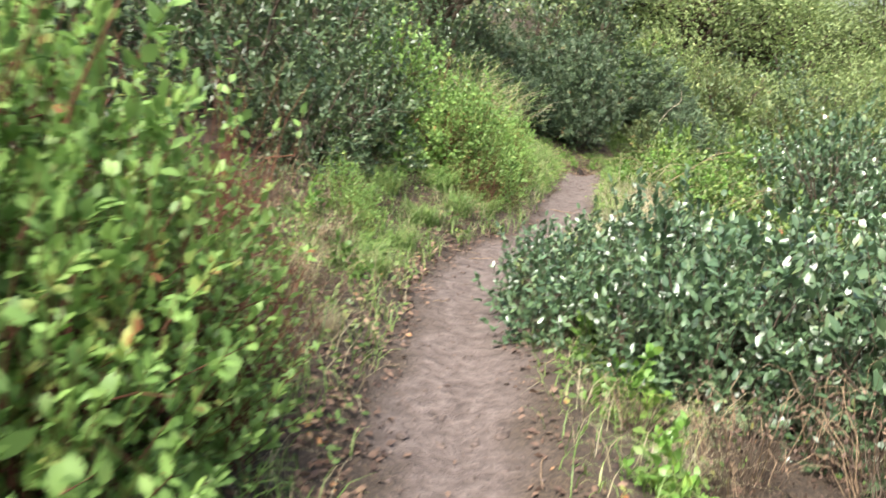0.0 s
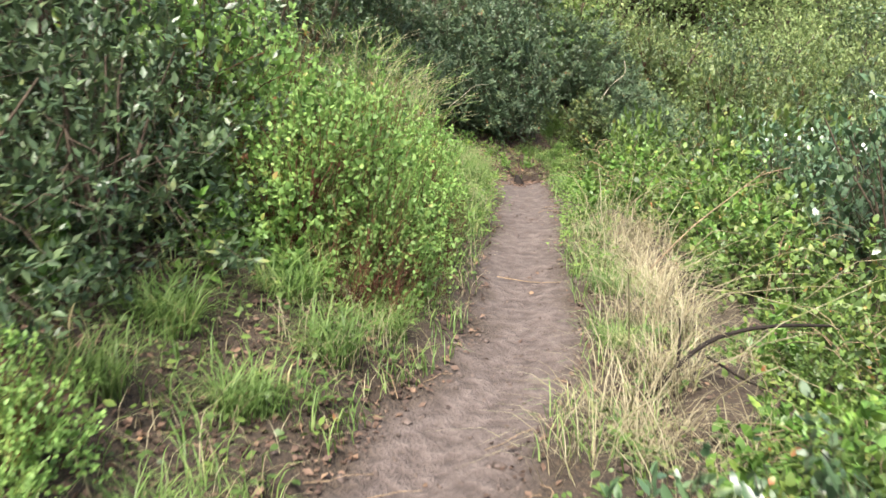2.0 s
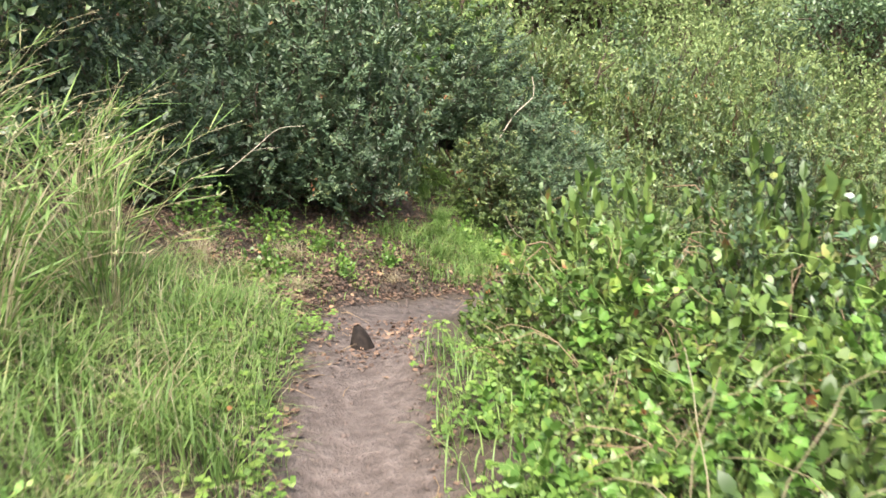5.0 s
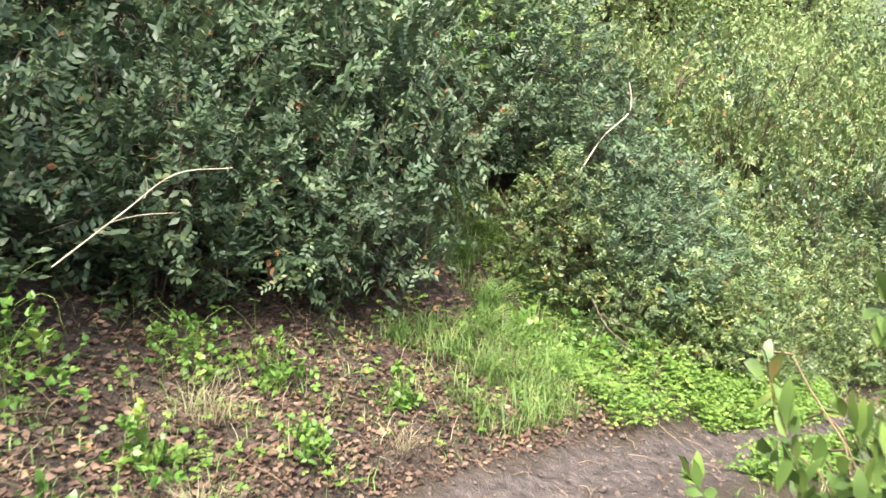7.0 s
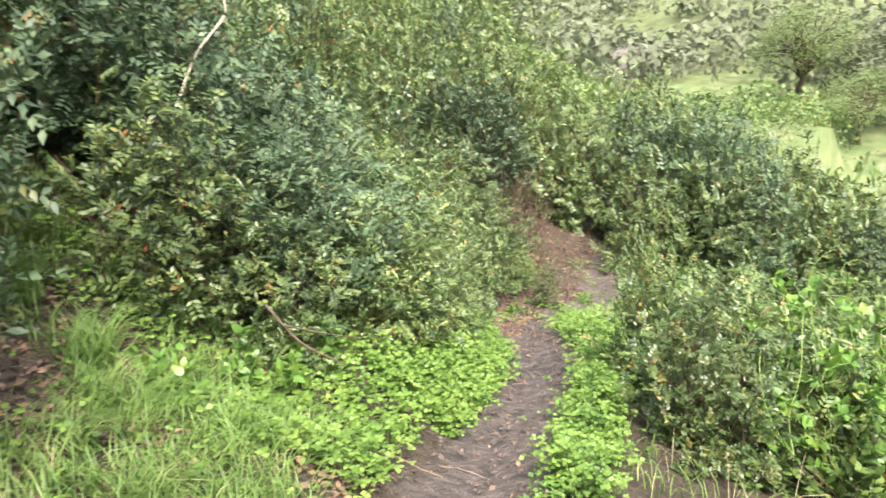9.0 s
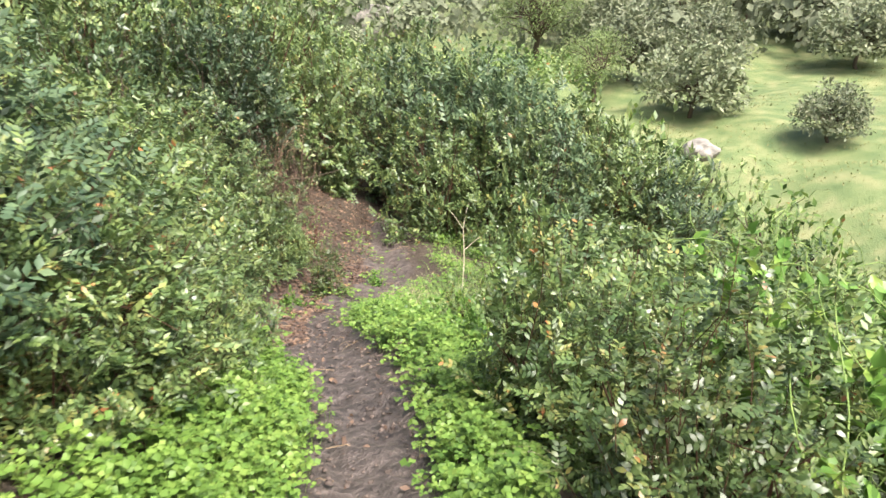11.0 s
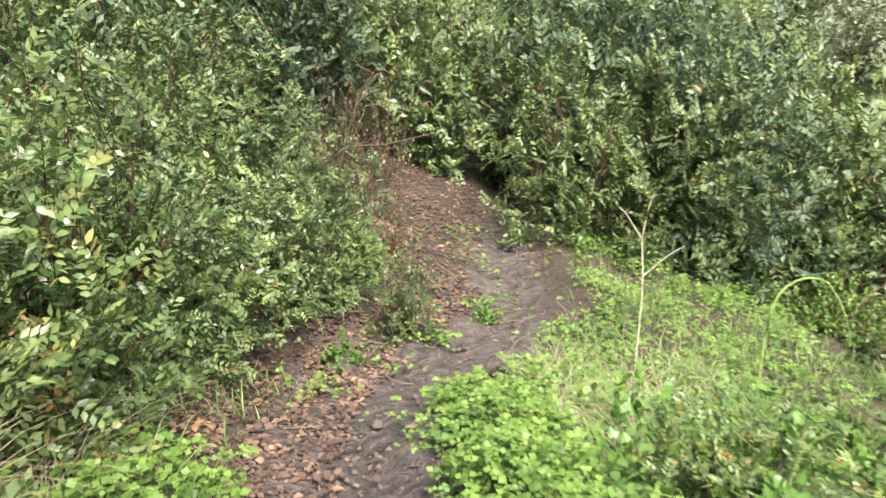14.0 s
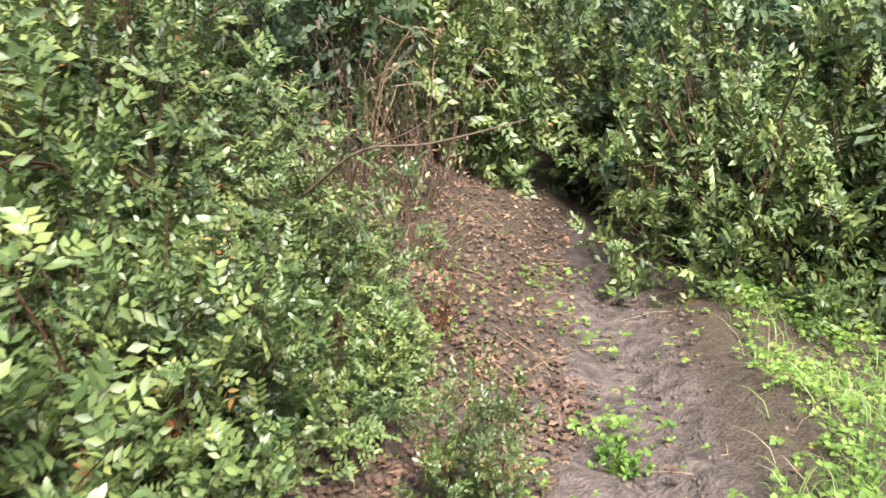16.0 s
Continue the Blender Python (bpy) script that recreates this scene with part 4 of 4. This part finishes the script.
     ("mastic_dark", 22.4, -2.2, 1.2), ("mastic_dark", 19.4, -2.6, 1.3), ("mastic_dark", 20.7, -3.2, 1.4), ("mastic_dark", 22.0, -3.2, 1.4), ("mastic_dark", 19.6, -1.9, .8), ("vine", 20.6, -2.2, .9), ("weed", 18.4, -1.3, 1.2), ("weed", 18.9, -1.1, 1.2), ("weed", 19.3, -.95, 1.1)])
# left of the lower trail
row([("mastic_near", 23.35, -1.0, .95, 1.1), ("mastic_near", 24.0, -1.02, .95, 1.2), ("mastic_near", 24.7, -1.0, .85, 1.1), ("mastic_near", 25.4, -.92, .7, 1.1), ("lentisk", 24.0, -1.25, .88, 1.25), ("lentisk", 22.8, -1.6, 1.1, 1.2), ("lentisk", 24.7, -1.15, .9, 1.2), ("lentisk", 25.2, -1.0, .74, 1.2), ("lentisk", 25.8, -.95, .62, 1.2), ("lentisk", 26.4, -1.2, .7, 1.2), ("lentisk", 25.2, -1.7, 1.1, 1.2), ("lentisk", 26.0, -1.3, .7, 1.1), ("lentisk", 23.8, -2.2, 1.3, 1.2), ("lentisk", 25.0, -2.4, 1.3, 1.2), ("lentisk", 26.2, -1.9, 1.1),
     ("lentisk", 26.3, -.85, .45), ("sparse", 26.9, -.8, .5), ("lentisk", 23.0, -1.2, .8), ("dark", 24.5, -3.2, 1.2), ("dark", 26.2, -3.0, 1.2), ("lentisk", 27.3, -2.6, 1.3), ("straw", 22.6, -.95, .9), ("straw", 23.0, -.85, .8), ("vine", 25.4, -2.3, .8)])
# right of the first straight
row([("glossy_near", 3.75, .86, .85), ("glossy_near", 4.3, .80, .9), ("glossy_near", 4.85, .80, .85), ("glossy_near", 5.15, 1.15, 1.0, 1.25), ("glossy_near", 4.5, 1.15, 1.15), ("glossy_near", 3.9, 1.3, 1.2), ("glossy_near", 3.6, 1.1, .9), ("glossy", 3.75, 1.65, .95), ("glossy", 3.9, 1.2, .95), ("glossy", 4.6, 1.1, .9), ("glossy", 5.2, 1.05, .75), ("glossy", 3.9, 2.0, 1.15), ("glossy", 4.8, 1.9, 1.1), ("glossy", 3.5, 2.5, 1.2), ("glossy", 5.6, 1.7, .85), ("glossy", 4.4, 2.8, 1.3, 1.3),
     ("glossy", 5.5, 2.6, 1.1, 1.2), ("glossy", 3.3, 3.0, 1.4, 1.3), ("glossy_near", 3.3, 2.0, 1.4, 1.1), ("glossy_near", 4.4, 1.8, 1.4, 1.1), ("weed", 3.3, .75, 1.2), ("weed", 4.0, .68, 1.2), ("bramble", 6.4, 1.45, .7), ("bramble", 7.2, 1.75, .75), ("bramble", 8.2, 2.0, .85), ("bramble", 9.0, 2.2, .9), ("bramble", 6.5, 2.5, .9), ("bramble", 7.6, 2.9, 1.0),
     ("straw", 7.3, .7, 1.0), ("straw", 7.9, .75, 1.1), ("straw", 8.5, .8, 1.2), ("straw", 9.2, .8, 1.2), ("straw", 9.8, .85, 1.2), ("straw", 10.5, .8, 1.1), ("straw", 11.1, .95, 1.0), ("tussock", 8.2, .5, .8), ("tussock", 9.1, .52, .85), ("tussock", 9.9, .52, .85), ("tussock", 10.8, .55, .8), ("tussock", 11.5, .6, .8),
     ("bramble", 9.9, 1.75, .85), ("bramble", 10.7, 1.8, .95), ("bramble", 11.5, 1.55, .95), ("bramble", 12.3, 1.45, .95), ("bramble", 13.1, 1.35, .9), ("bramble", 13.9, 1.4, .95, 1.15), ("bramble", 12.0, 2.4, 1.1), ("bramble", 13.2, 2.3, 1.1, 1.1), ("bramble", 14.4, 2.1, 1.1, 1.2), ("bramble", 10.0, 2.7, 1.0),
     ("glossy", 11.0, 3.3, 1.6, 1.35), ("glossy", 11.9, 3.6, 1.6, 1.35), ("glossy", 12.6, 3.2, 1.4, 1.2), ("glossy", 10.2, 3.9, 1.5), ("bramble", 14.8, 1.3, .8), ("bramble", 15.4, 1.75, .9), ("weed", 12.2, .62, 1.1), ("weed", 11.4, .55, 1.0), ("weed", 12.9, .65, 1.0)])
row([("glossy_near", 4.7, .40, .85, .9), ("glossy_near", 4.2, .55, .85, .9), ("glossy_near", 5.15, .44, .75, .95), ("glossy_near", 5.5, .7, .8), ("bramble", 12.0, .98, .5), ("bramble", 12.7, .92, .5), ("bramble", 13.5, .92, .55), ("bramble", 14.2, .98, .6), ("bramble", 14.9, 1.1, .65),
     ("bramble", 15.3, 1.65, 1.0, 1.9), ("dark", 14.5, 2.4, .9, 1.0), ("glossy", 13.3, 3.0, 1.2, 1.3), ("bramble", 15.2, 2.7, 1.2, 1.8), ("bramble", 14.4, 3.6, 1.3, 1.7), ("dark", 13.4, 4.4, 1.0, 1.1), ("bramble", 15.2, 3.9, 1.3, 1.9), ("lentisk", 12.0, 4.9, 1.3, 1.1), ("bramble", 11.0, 5.2, 1.3, 1.5), ("dark", 12.6, 5.8, 1.1, 1.1), ("bramble", 10.4, 6.3, 1.4, 1.6), ("bramble", 14.2, 5.2, 1.4, 1.9)])
for s, d, size in ((12.2, 1.2, .7), (13.4, 1.3, .75), (11.3, 1.5, .7), (14.2, 1.6, .8), (10.3, 1.7, .7), (12.9, 2.2, .9), (6.9, 1.5, .6)):
    put("vine", *along(s, d), size, rise=.22)
# right of the lower trail
row([("lentisk", 20.2, 1.15, .8), ("lentisk", 20.8, 1.25, .85), ("lentisk", 21.4, 1.45, .9), ("lentisk", 22.1, 1.5, .9), ("lentisk", 20.4, 1.95, 1.1), ("lentisk", 21.3, 2.2, 1.1), ("bramble", 19.5, 1.9, .9), ("bramble", 19.2, 2.6, 1.0),
     ("bramble", 22.9, 1.9, .6), ("bramble", 22.7, 2.6, .7), ("bramble", 23.7, 1.9, .5), ("bramble", 24.4, 2.3, .5), ("bramble", 25.2, 2.5, .5), ("tussock", 23.3, 1.4, .8), ("tussock", 23.9, 1.5, .8), ("tussock", 24.6, 1.6, .8), ("tussock", 24.2, 1.3, .7), ("tussock", 25.0, 1.9, .8), ("tussock", 25.8, 1.8, .8), ("tussock", 26.6, 1.7, .8), ("lentisk", 23.0, 1.1, .45), ("weed", 22.4, .85, 1.2), ("weed", 23.4, .95, 1.2), ("weed", 24.2, 1.1, 1.1), ("tussock", 25.2, 1.3, .7), ("tussock", 26.2, 1.4, .7), ("straw", 25.6, .75, .6), ("straw", 24.9, .9, .6)])
row([("mastic_near", 19.75, 1.0, .8), ("mastic_near", 20.35, .92, .72), ("mastic_near", 21.1, .95, .6), ("vine", 22.5, .95, .55), ("vine", 23.0, 1.3, .6), ("vine", 22.3, 1.5, .65), ("vine", 23.6, 1.5, .6), ("tussock", 22.6, 1.15, .8), ("tussock", 23.1, .95, .7), ("straw", 23.4, .85, .6)])
put("mastic_near", 7.3, 17.45, .8, tall=1.15)
put("mastic_near", 7.63, 17.76, .5, tall=2.1)
put("mastic_near", 7.6, 17.1, .75)
put("vine", 8.6, 17.1, .9, rise=.2)
put("vine", 9.3, 17.6, .7, rise=.1)
for s, d, size in ((20.5, 1.6, .9), (19.9, 1.7, .9), (21.1, 1.9, 1.0), (20.8, 2.3, 1.0), (20.1, 2.3, 1.0)):
    put("vine", *along(s, d), size, rise=.4)
# the hedge beyond the grassy shoulder
for x, y, size, tall in ((14.2, 21.4, 1.1, 1.2), (15.2, 20.5, 1.25, 1.25), (15.4, 20.9, 1.4, 1.3), (15.9, 22.0, 1.4, 1.3), (16.6, 18.9, 1.3, 1.1), (16.4, 19.6, 1.5, 1.3), (17.2, 21.0, 1.5, 1.3), (15.9, 19.4, 1.1, 1.0), (16.9, 17.6, 1.1, .9), (16.8, 23.2, 1.5, 1.3), (15.2, 23.9, 1.4, 1.3), (14.0, 24.6, 1.4, 1.3), (12.9, 24.2, 1.3, 1.2), (14.7, 21.0, 1.1, 1.2), (15.0, 20.6, 1.2, 1.2), (15.7, 21.5, 1.2, 1.3), (16.4, 22.6, 1.3, 1.3), (15.6, 20.0, 1.0, 1.1), (17.6, 22.4, 1.5, 1.4), (18.2, 24.4, 1.6, 1.4), (16.2, 25.6, 1.6, 1.4), (17.6, 19.4, 1.5, 1.3), (17.8, 18.2, 1.3, 1.0)):
    put(random.choice(("lentisk", "lentisk", "mastic_dark")), x, y, size * 1.2, tall=tall * (1.12 if y > 18.8 else 1.0))

for x, y, size in ((18.6, 18.0, 1.5), (19.4, 20.2, 1.8), (18.7, 19.3, 1.5), (21.0, 19.8, 1.7), (22.6, 20.8, 1.8), (20.4, 22.2, 1.7), (19.6, 25.4, 1.7), (21.6, 24.4, 1.8), (21.8, 20.6, 1.5), (23.2, 22.6, 1.6), (23.6, 25.8, 1.8), (16.8, 26.8, 1.7), (25.6, 28.0, 1.9), (27.6, 26.2, 1.6), (19.6, 15.0, 1.0)):
    put(random.choice(("woods", "pale", "woods")), x, y, size, tall=1.25)
for x, y, size, tall in ((15.4, 21.4, 1.7, 1.3), (16.8, 19.8, 1.6, 1.2), (16.2, 20.2, 2.0, 1.3), (17.0, 22.0, 2.0, 1.35)):
    put("lentisk", x, y, size, tall=tall)
put("darktree", -.2, 16.3, .95)
row([("dead", 2.95, 1.7, .7), ("dead", 2.6, 2.1, .8), ("dead", 3.15, 2.2, .7), ("dead", 2.9, 1.15, .6), ("dead", 3.2, 1.6, .6), ("dead", 2.5, 1.5, .6), ("straw", 2.7, .8, .6), ("straw", 3.2, 1.0, .7), ("weed", 2.5, .7, 1.0), ("bramble", 7.4, 1.5, .5), ("bramble", 8.0, 1.45, .5), ("weed", 7.0, 1.2, 1.3), ("weed", 7.6, 1.25, 1.3), ("weed", 8.3, 1.3, 1.3), ("bramble", 8.6, 1.6, .6), ("bramble", 7.0, 1.8, .6), ("vine", 7.6, 1.9, .6)])
# the grassy shoulder
row([("vine", 23.0, .95, .5), ("vine", 23.5, 1.2, .55), ("vine", 24.0, 1.6, .6), ("vine", 23.4, 1.8, .6), ("vine", 24.6, 2.0, .6), ("weed", 23.2, 1.4, 1.4), ("weed", 23.8, 1.15, 1.3), ("weed", 24.4, 1.4, 1.3), ("weed", 24.0, 2.1, 1.4), ("tussock", 25.6, 2.6, .9), ("tussock", 26.4, 2.5, .9), ("tussock", 27.0, 2.9, 1.0), ("tussock", 26.2, 3.2, 1.0), ("tussock", 27.4, 2.2, .8), ("bramble", 26.8, 3.6, .6), ("bramble", 27.6, 3.4, .7), ("bramble", 28.2, 3.0, .7), ("bramble", 25.8, 3.6, .6), ("bramble", 28.6, 2.4, .6), ("tussock", 28.0, 1.9, .8), ("straw", 24.4, .85, .7), ("straw", 24.1, 1.1, .8), ("straw", 25.0, 1.4, .8), ("straw", 25.6, 1.2, .8), ("straw", 26.1, 1.6, .8), ("straw", 23.6, 1.0, .7)])
row([("dead", 28.4, -1.6, 1.1, 1.2), ("dead", 29.1, -1.2, 1.0, 1.3), ("dead", 2.6, -.75, .4), ("dead", 3.8, -.65, .35), ("dead", 4.6, -.8, .4), ("dead", 5.4, -1.0, .45), ("dead", 3.2, -1.3, .6), ("dead", 4.6, -1.5, .6), ("dead", 3.4, -.8, .45), ("dead", 4.3, -1.1, .45), ("dead", 5.0, -1.3, .5), ("straw", 3.4, -.6, .5), ("straw", 4.0, -.85, .6), ("straw", 4.9, -.95, .6), ("straw", 5.6, -.85, .6), ("dead", 27.9, -1.05, .7, .8), ("dead", 28.6, -1.3, .8, .9), ("dead", 27.3, -1.3, .6, .8), ("mastic_near", 25.75, -.25, .42, 1.3), ("weed", 25.2, -.35, .8), ("weed", 26.3, .1, .6), ("dead", 3.0, -.95, .5), ("dead", 3.9, -1.5, .6), ("dead", 2.7, 1.0, .5), ("dead", 3.1, .75, .35)])
# slopes further off
fill(("dark", "woods", "pale"), 17, -4, 15, -8.5, -4.0, 1.1, 1.7, 1.2)
fill(("woods", "glossy", "bright"), 9, -4.5, .3, -3, -1.6, 1.0, 1.3, 1.0)
fill(("bramble", "glossy"), 9, -4.5, 2.4, 2.0, 4.4, .9, 1.2, 1.0)
fill(("bramble", "pale", "woods"), 22, 0, 17, 3.6, 9, .8, 1.3, 1.2)
fill(("woods", "pale", "dark"), 24, 19, 31, -9.5, -3.8, 1.0, 1.6, 1.3)
fill(("pale", "woods", "bramble"), 18, 17.5, 31, 3.2, 8.5, .7, 1.1, 1.3)
fill(("woods", "pale"), 16, 28.5, 38, -6, 6, 1.1, 1.6, 1.3)

# trees of the hillside, the meadow's olives and its boulders
planted = 0
while planted < 75:
    x, u = 3.0 + 33 * random.random() ** 1.3, random.uniform(.6, 9.5)
    y = 12.9 + .82 * x + u
    away = abs(float(trail_at(x, y)[1][0]))
    if away < 3.4:
        continue
    top = .1 + .24 * u + random.uniform(-.5, .5)
    if away < 6.5:
        put(random.choice(("lentisk", "lentisk", "mastic_dark")), x, y, 1.45, tall=min(max((top - spot(x, y)) / 1.67, .7), 1.9))
    else:
        kind, high = random.choice((("hill", 2.2), ("hill", 2.2), ("hill", 2.2), ("dark", 1.5), ("woods", 1.5)))
        put(kind, x, y, min(max((top - spot(x, y)) / high, .6), 2.4), tall=random.uniform(.9, 1.15))
    planted += 1
for k in range(14):
    x = -2 + 36 * k / 13
    put("oak", x, 24 + .82 * x + random.uniform(0, 4), random.uniform(1.3, 1.7))
for x, y, size in ((24.5, 35.5, 1.5), (28.0, 38.0, 1.6), (31.5, 40.8, 1.7)):
    put("darktree", x, y, size)
for k in range(26):
    put(random.choice(("olive", "olive", "pale")), random.uniform(24, 62), random.uniform(34, 90), random.uniform(.7, 1.3))
for x, y, size in ((47.4, 23.4, 1.7), (43.9, 16.9, 1.0), (54, 28.5, 1.7), (61, 25, 1.7), (65, 33, 1.9), (70, 28, 1.9), (64, 16, 1.8), (72, 20, 2.0), (78, 25, 2.0), (80, 14, 2.0), (76, 34, 2.0)):
    put("olive", x, y, size)
put("oak", 61.5, 36.8, 1.5)
put("oak", 50.0, 29.5, .9)


def boulder(x, y, size, seed):
    bm = bmesh.new()
    bmesh.ops.create_icosphere(bm, subdivisions=4, radius=1)
    off = Vector((seed * 3.1, seed * 1.7, 0))
    for v in bm.verts:
        n = noise.noise(v.co * 1.3 + off) * .28 + noise.noise(v.co * 4 + off) * .07
        v.co = v.co * (1 + n)
        v.co.z *= .62
    me = bpy.data.meshes.new("boulder")
    bm.to_mesh(me)
    bm.free()
    me.materials.append(STONE)
    ob = tagged(new("boulder", me), "pale weathered limestone boulder lying in the grass", "rock", "boulders")
    ob.matrix_basis = pose(x, y, spot(x, y) + .15 * size, 0, 0, seed * 50) @ Matrix.Diagonal((size, size * .8, size, 1))


for k, (x, y, size) in enumerate(((41.6, 22.0, .85), (70, 56, 3.0), (48.9, 33.2, 1.4), (47.6, 32.6, .9), (53, 34.5, 1.2))):
    boulder(x, y, size, k + 1)


# ---- dead wood ----
def branch(name, label, category, points, r0, r1, material, forks=()):
    pts = np.array([[p for p in points]], float)
    ob = tagged(new(name), label, category)
    ob.matrix_basis = Matrix.Translation(points[0])
    base = np.array(points[0])
    part("limb", mesh_of("limb", *tubes(catmull(pts[0] - base, .04)[None], r0, r1, 7), material, True), ob)
    for f in forks:
        part("twig", mesh_of("twig", *tubes(catmull(np.array(f) - base, .04)[None], r1 * 1.15, r1 * .45, 5), material, True), ob)
    return ob


def lie(s, d, up):
    x, y = along(s, d)
    return (x, y, spot(x, y, 0) + up)


branch("dead_branch", "dark dead branch lying across the brambles", "branch", [(1.66, 7.29, -0.2), (1.94, 7.39, -0.01), (2.17, 7.46, 0.04), (2.43, 7.51, 0.04), (2.72, 7.55, 0.01)], .014, .008, BARK_BLACK,
       [[(1.98, 7.37, -0.04), (2.14, 7.31, -0.14), (2.27, 7.32, -0.21)], [(1.83, 7.35, -0.05), (1.85, 7.4, 0.06), (1.86, 7.44, 0.13)]])
branch("dry_stalk", "long pale dry stalk leaning out of the grass", "branch", [(2.24, 8.82, -0.04), (2.53, 8.9, 0.2), (2.83, 9.01, 0.37), (3.1, 9.12, 0.5), (3.31, 9.12, 0.55)], .0048, .003, BARK_TAN,
       [[(3.03, 9.08, 0.48), (3.12, 9.12, 0.53), (3.13, 9.12, 0.57)], [(2.94, 9.04, 0.44), (3.06, 9.07, 0.46), (3.11, 9.05, 0.47)]])
branch("forked_twig", "pale bare forked twig beside the mastic shrub", "branch", [(1.78, 15.89, 0.36), (2.02, 15.98, 0.53), (2.2, 16.08, 0.65), (2.41, 16.14, 0.66)], .0036, .0022, BARK_PALE,
       [[(1.98, 15.96, 0.5), (2.07, 16.02, 0.51), (2.21, 16.04, 0.51)], [(2.09, 16.03, 0.57), (2.1, 16.05, 0.6), (2.1, 16.05, 0.64)]])
branch("bare_branch", "long pale bare branch slanting over the bank", "branch", [(4.77, 19.26, -0.4), (5.11, 19.3, 0.08), (5.38, 19.42, 0.39), (5.67, 19.52, 0.61), (5.67, 19.58, 0.85)], .010, .006, BARK_PALE)
branch("dead_branch", "grey-brown dead branch low under the mastic shrub", "branch", [(4.78, 18.09, -0.62), (4.82, 17.91, -0.77), (4.9, 17.71, -0.85)], .007, .004, BARK_BROWN,
       [[(4.78, 17.98, -0.69), (4.88, 17.87, -0.73), (5.01, 17.72, -0.77)]])
branch("forked_stalk", "pale dry forked stalk standing in the grass", "branch", [(11.38, 19.87, -3.59), (11.62, 19.94, -3.16), (11.78, 20.02, -2.89)], .0055, .004, BARK_PALE,
       [[(11.78, 20.02, -2.89), (11.77, 20.12, -2.75), (11.76, 20.17, -2.7)], [(11.78, 20.02, -2.89), (11.86, 20.02, -2.72), (11.91, 20.01, -2.64)], [(11.65, 19.96, -3.08), (11.83, 19.87, -2.99), (11.96, 19.81, -2.96)]])
branch("dark_branch", "dark twiggy branch reaching out of the mastic", "branch", [(11.19, 22.09, -2.59), (11.26, 21.86, -2.42), (11.41, 21.67, -2.41), (11.72, 21.47, -2.38)], .0065, .003, BARK_BROWN,
       [[(11.26, 21.86, -2.42), (11.38, 21.74, -2.37), (11.5, 21.71, -2.33)]])
branch("arching_blade", "single broad grass blade arching over the shoulder", "grass", [(9.97, 18.91, -2.56), (10.08, 18.92, -2.33), (10.2, 18.87, -2.26), (10.3, 18.78, -2.29), (10.29, 18.7, -2.41), (10.26, 18.67, -2.5)], .005, .003, STALK_GREEN)
branch("hanging_tendril", "pale green vine tendril hanging over the mastic", "climber", [(6.82, 16.66, -1.11), (6.71, 16.63, -1.25), (6.63, 16.55, -1.43), (6.62, 16.46, -1.57), (6.63, 16.39, -1.65)], .0034, .0026, STALK_GREEN)
branch("hanging_tendril", "pale green vine tendril hanging over the mastic", "climber", [(6.63, 16.39, -1.65), (6.71, 16.46, -1.5), (6.85, 16.47, -1.32), (7.04, 16.55, -1.07), (7.12, 16.56, -0.87)], .0034, .0026, STALK_GREEN)
branch("fallen_stick", "pale dry stick lying across the trail", "branch", [lie(9.55, -.2, .012), lie(9.5, .05, .014), lie(9.42, .24, .012)], .004, .0025, BARK_TAN)
root_x, root_y = 10.63, 20.45
root_z = spot(root_x, root_y)
branch("charred_root", "short blackened root stub curling out of the soil beside the clover", "root", [(root_x, root_y, root_z - .03), (root_x + .015, root_y - .02, root_z + .06), (root_x + .05, root_y - .05, root_z + .10)], .03, .014, BARK_BLACK,
       [[(root_x + .015, root_y - .02, root_z + .05), (root_x - .03, root_y + .03, root_z + .05), (root_x - .05, root_y + .05, root_z + .0)], [(root_x + .05, root_y - .05, root_z + .10), (root_x + .09, root_y - .08, root_z + .07), (root_x + .10, root_y - .10, root_z + .0)]])
stub_x, stub_y = along(14.55, -.02)
branch("stump", "small dark broken stump sticking out of the trail", "stump", [(stub_x, stub_y, spot(stub_x, stub_y, .06)), (stub_x - .015, stub_y, spot(stub_x, stub_y) + .10), (stub_x - .03, stub_y + .01, spot(stub_x, stub_y) + .17)], .095, .02, BARK_BLACK)
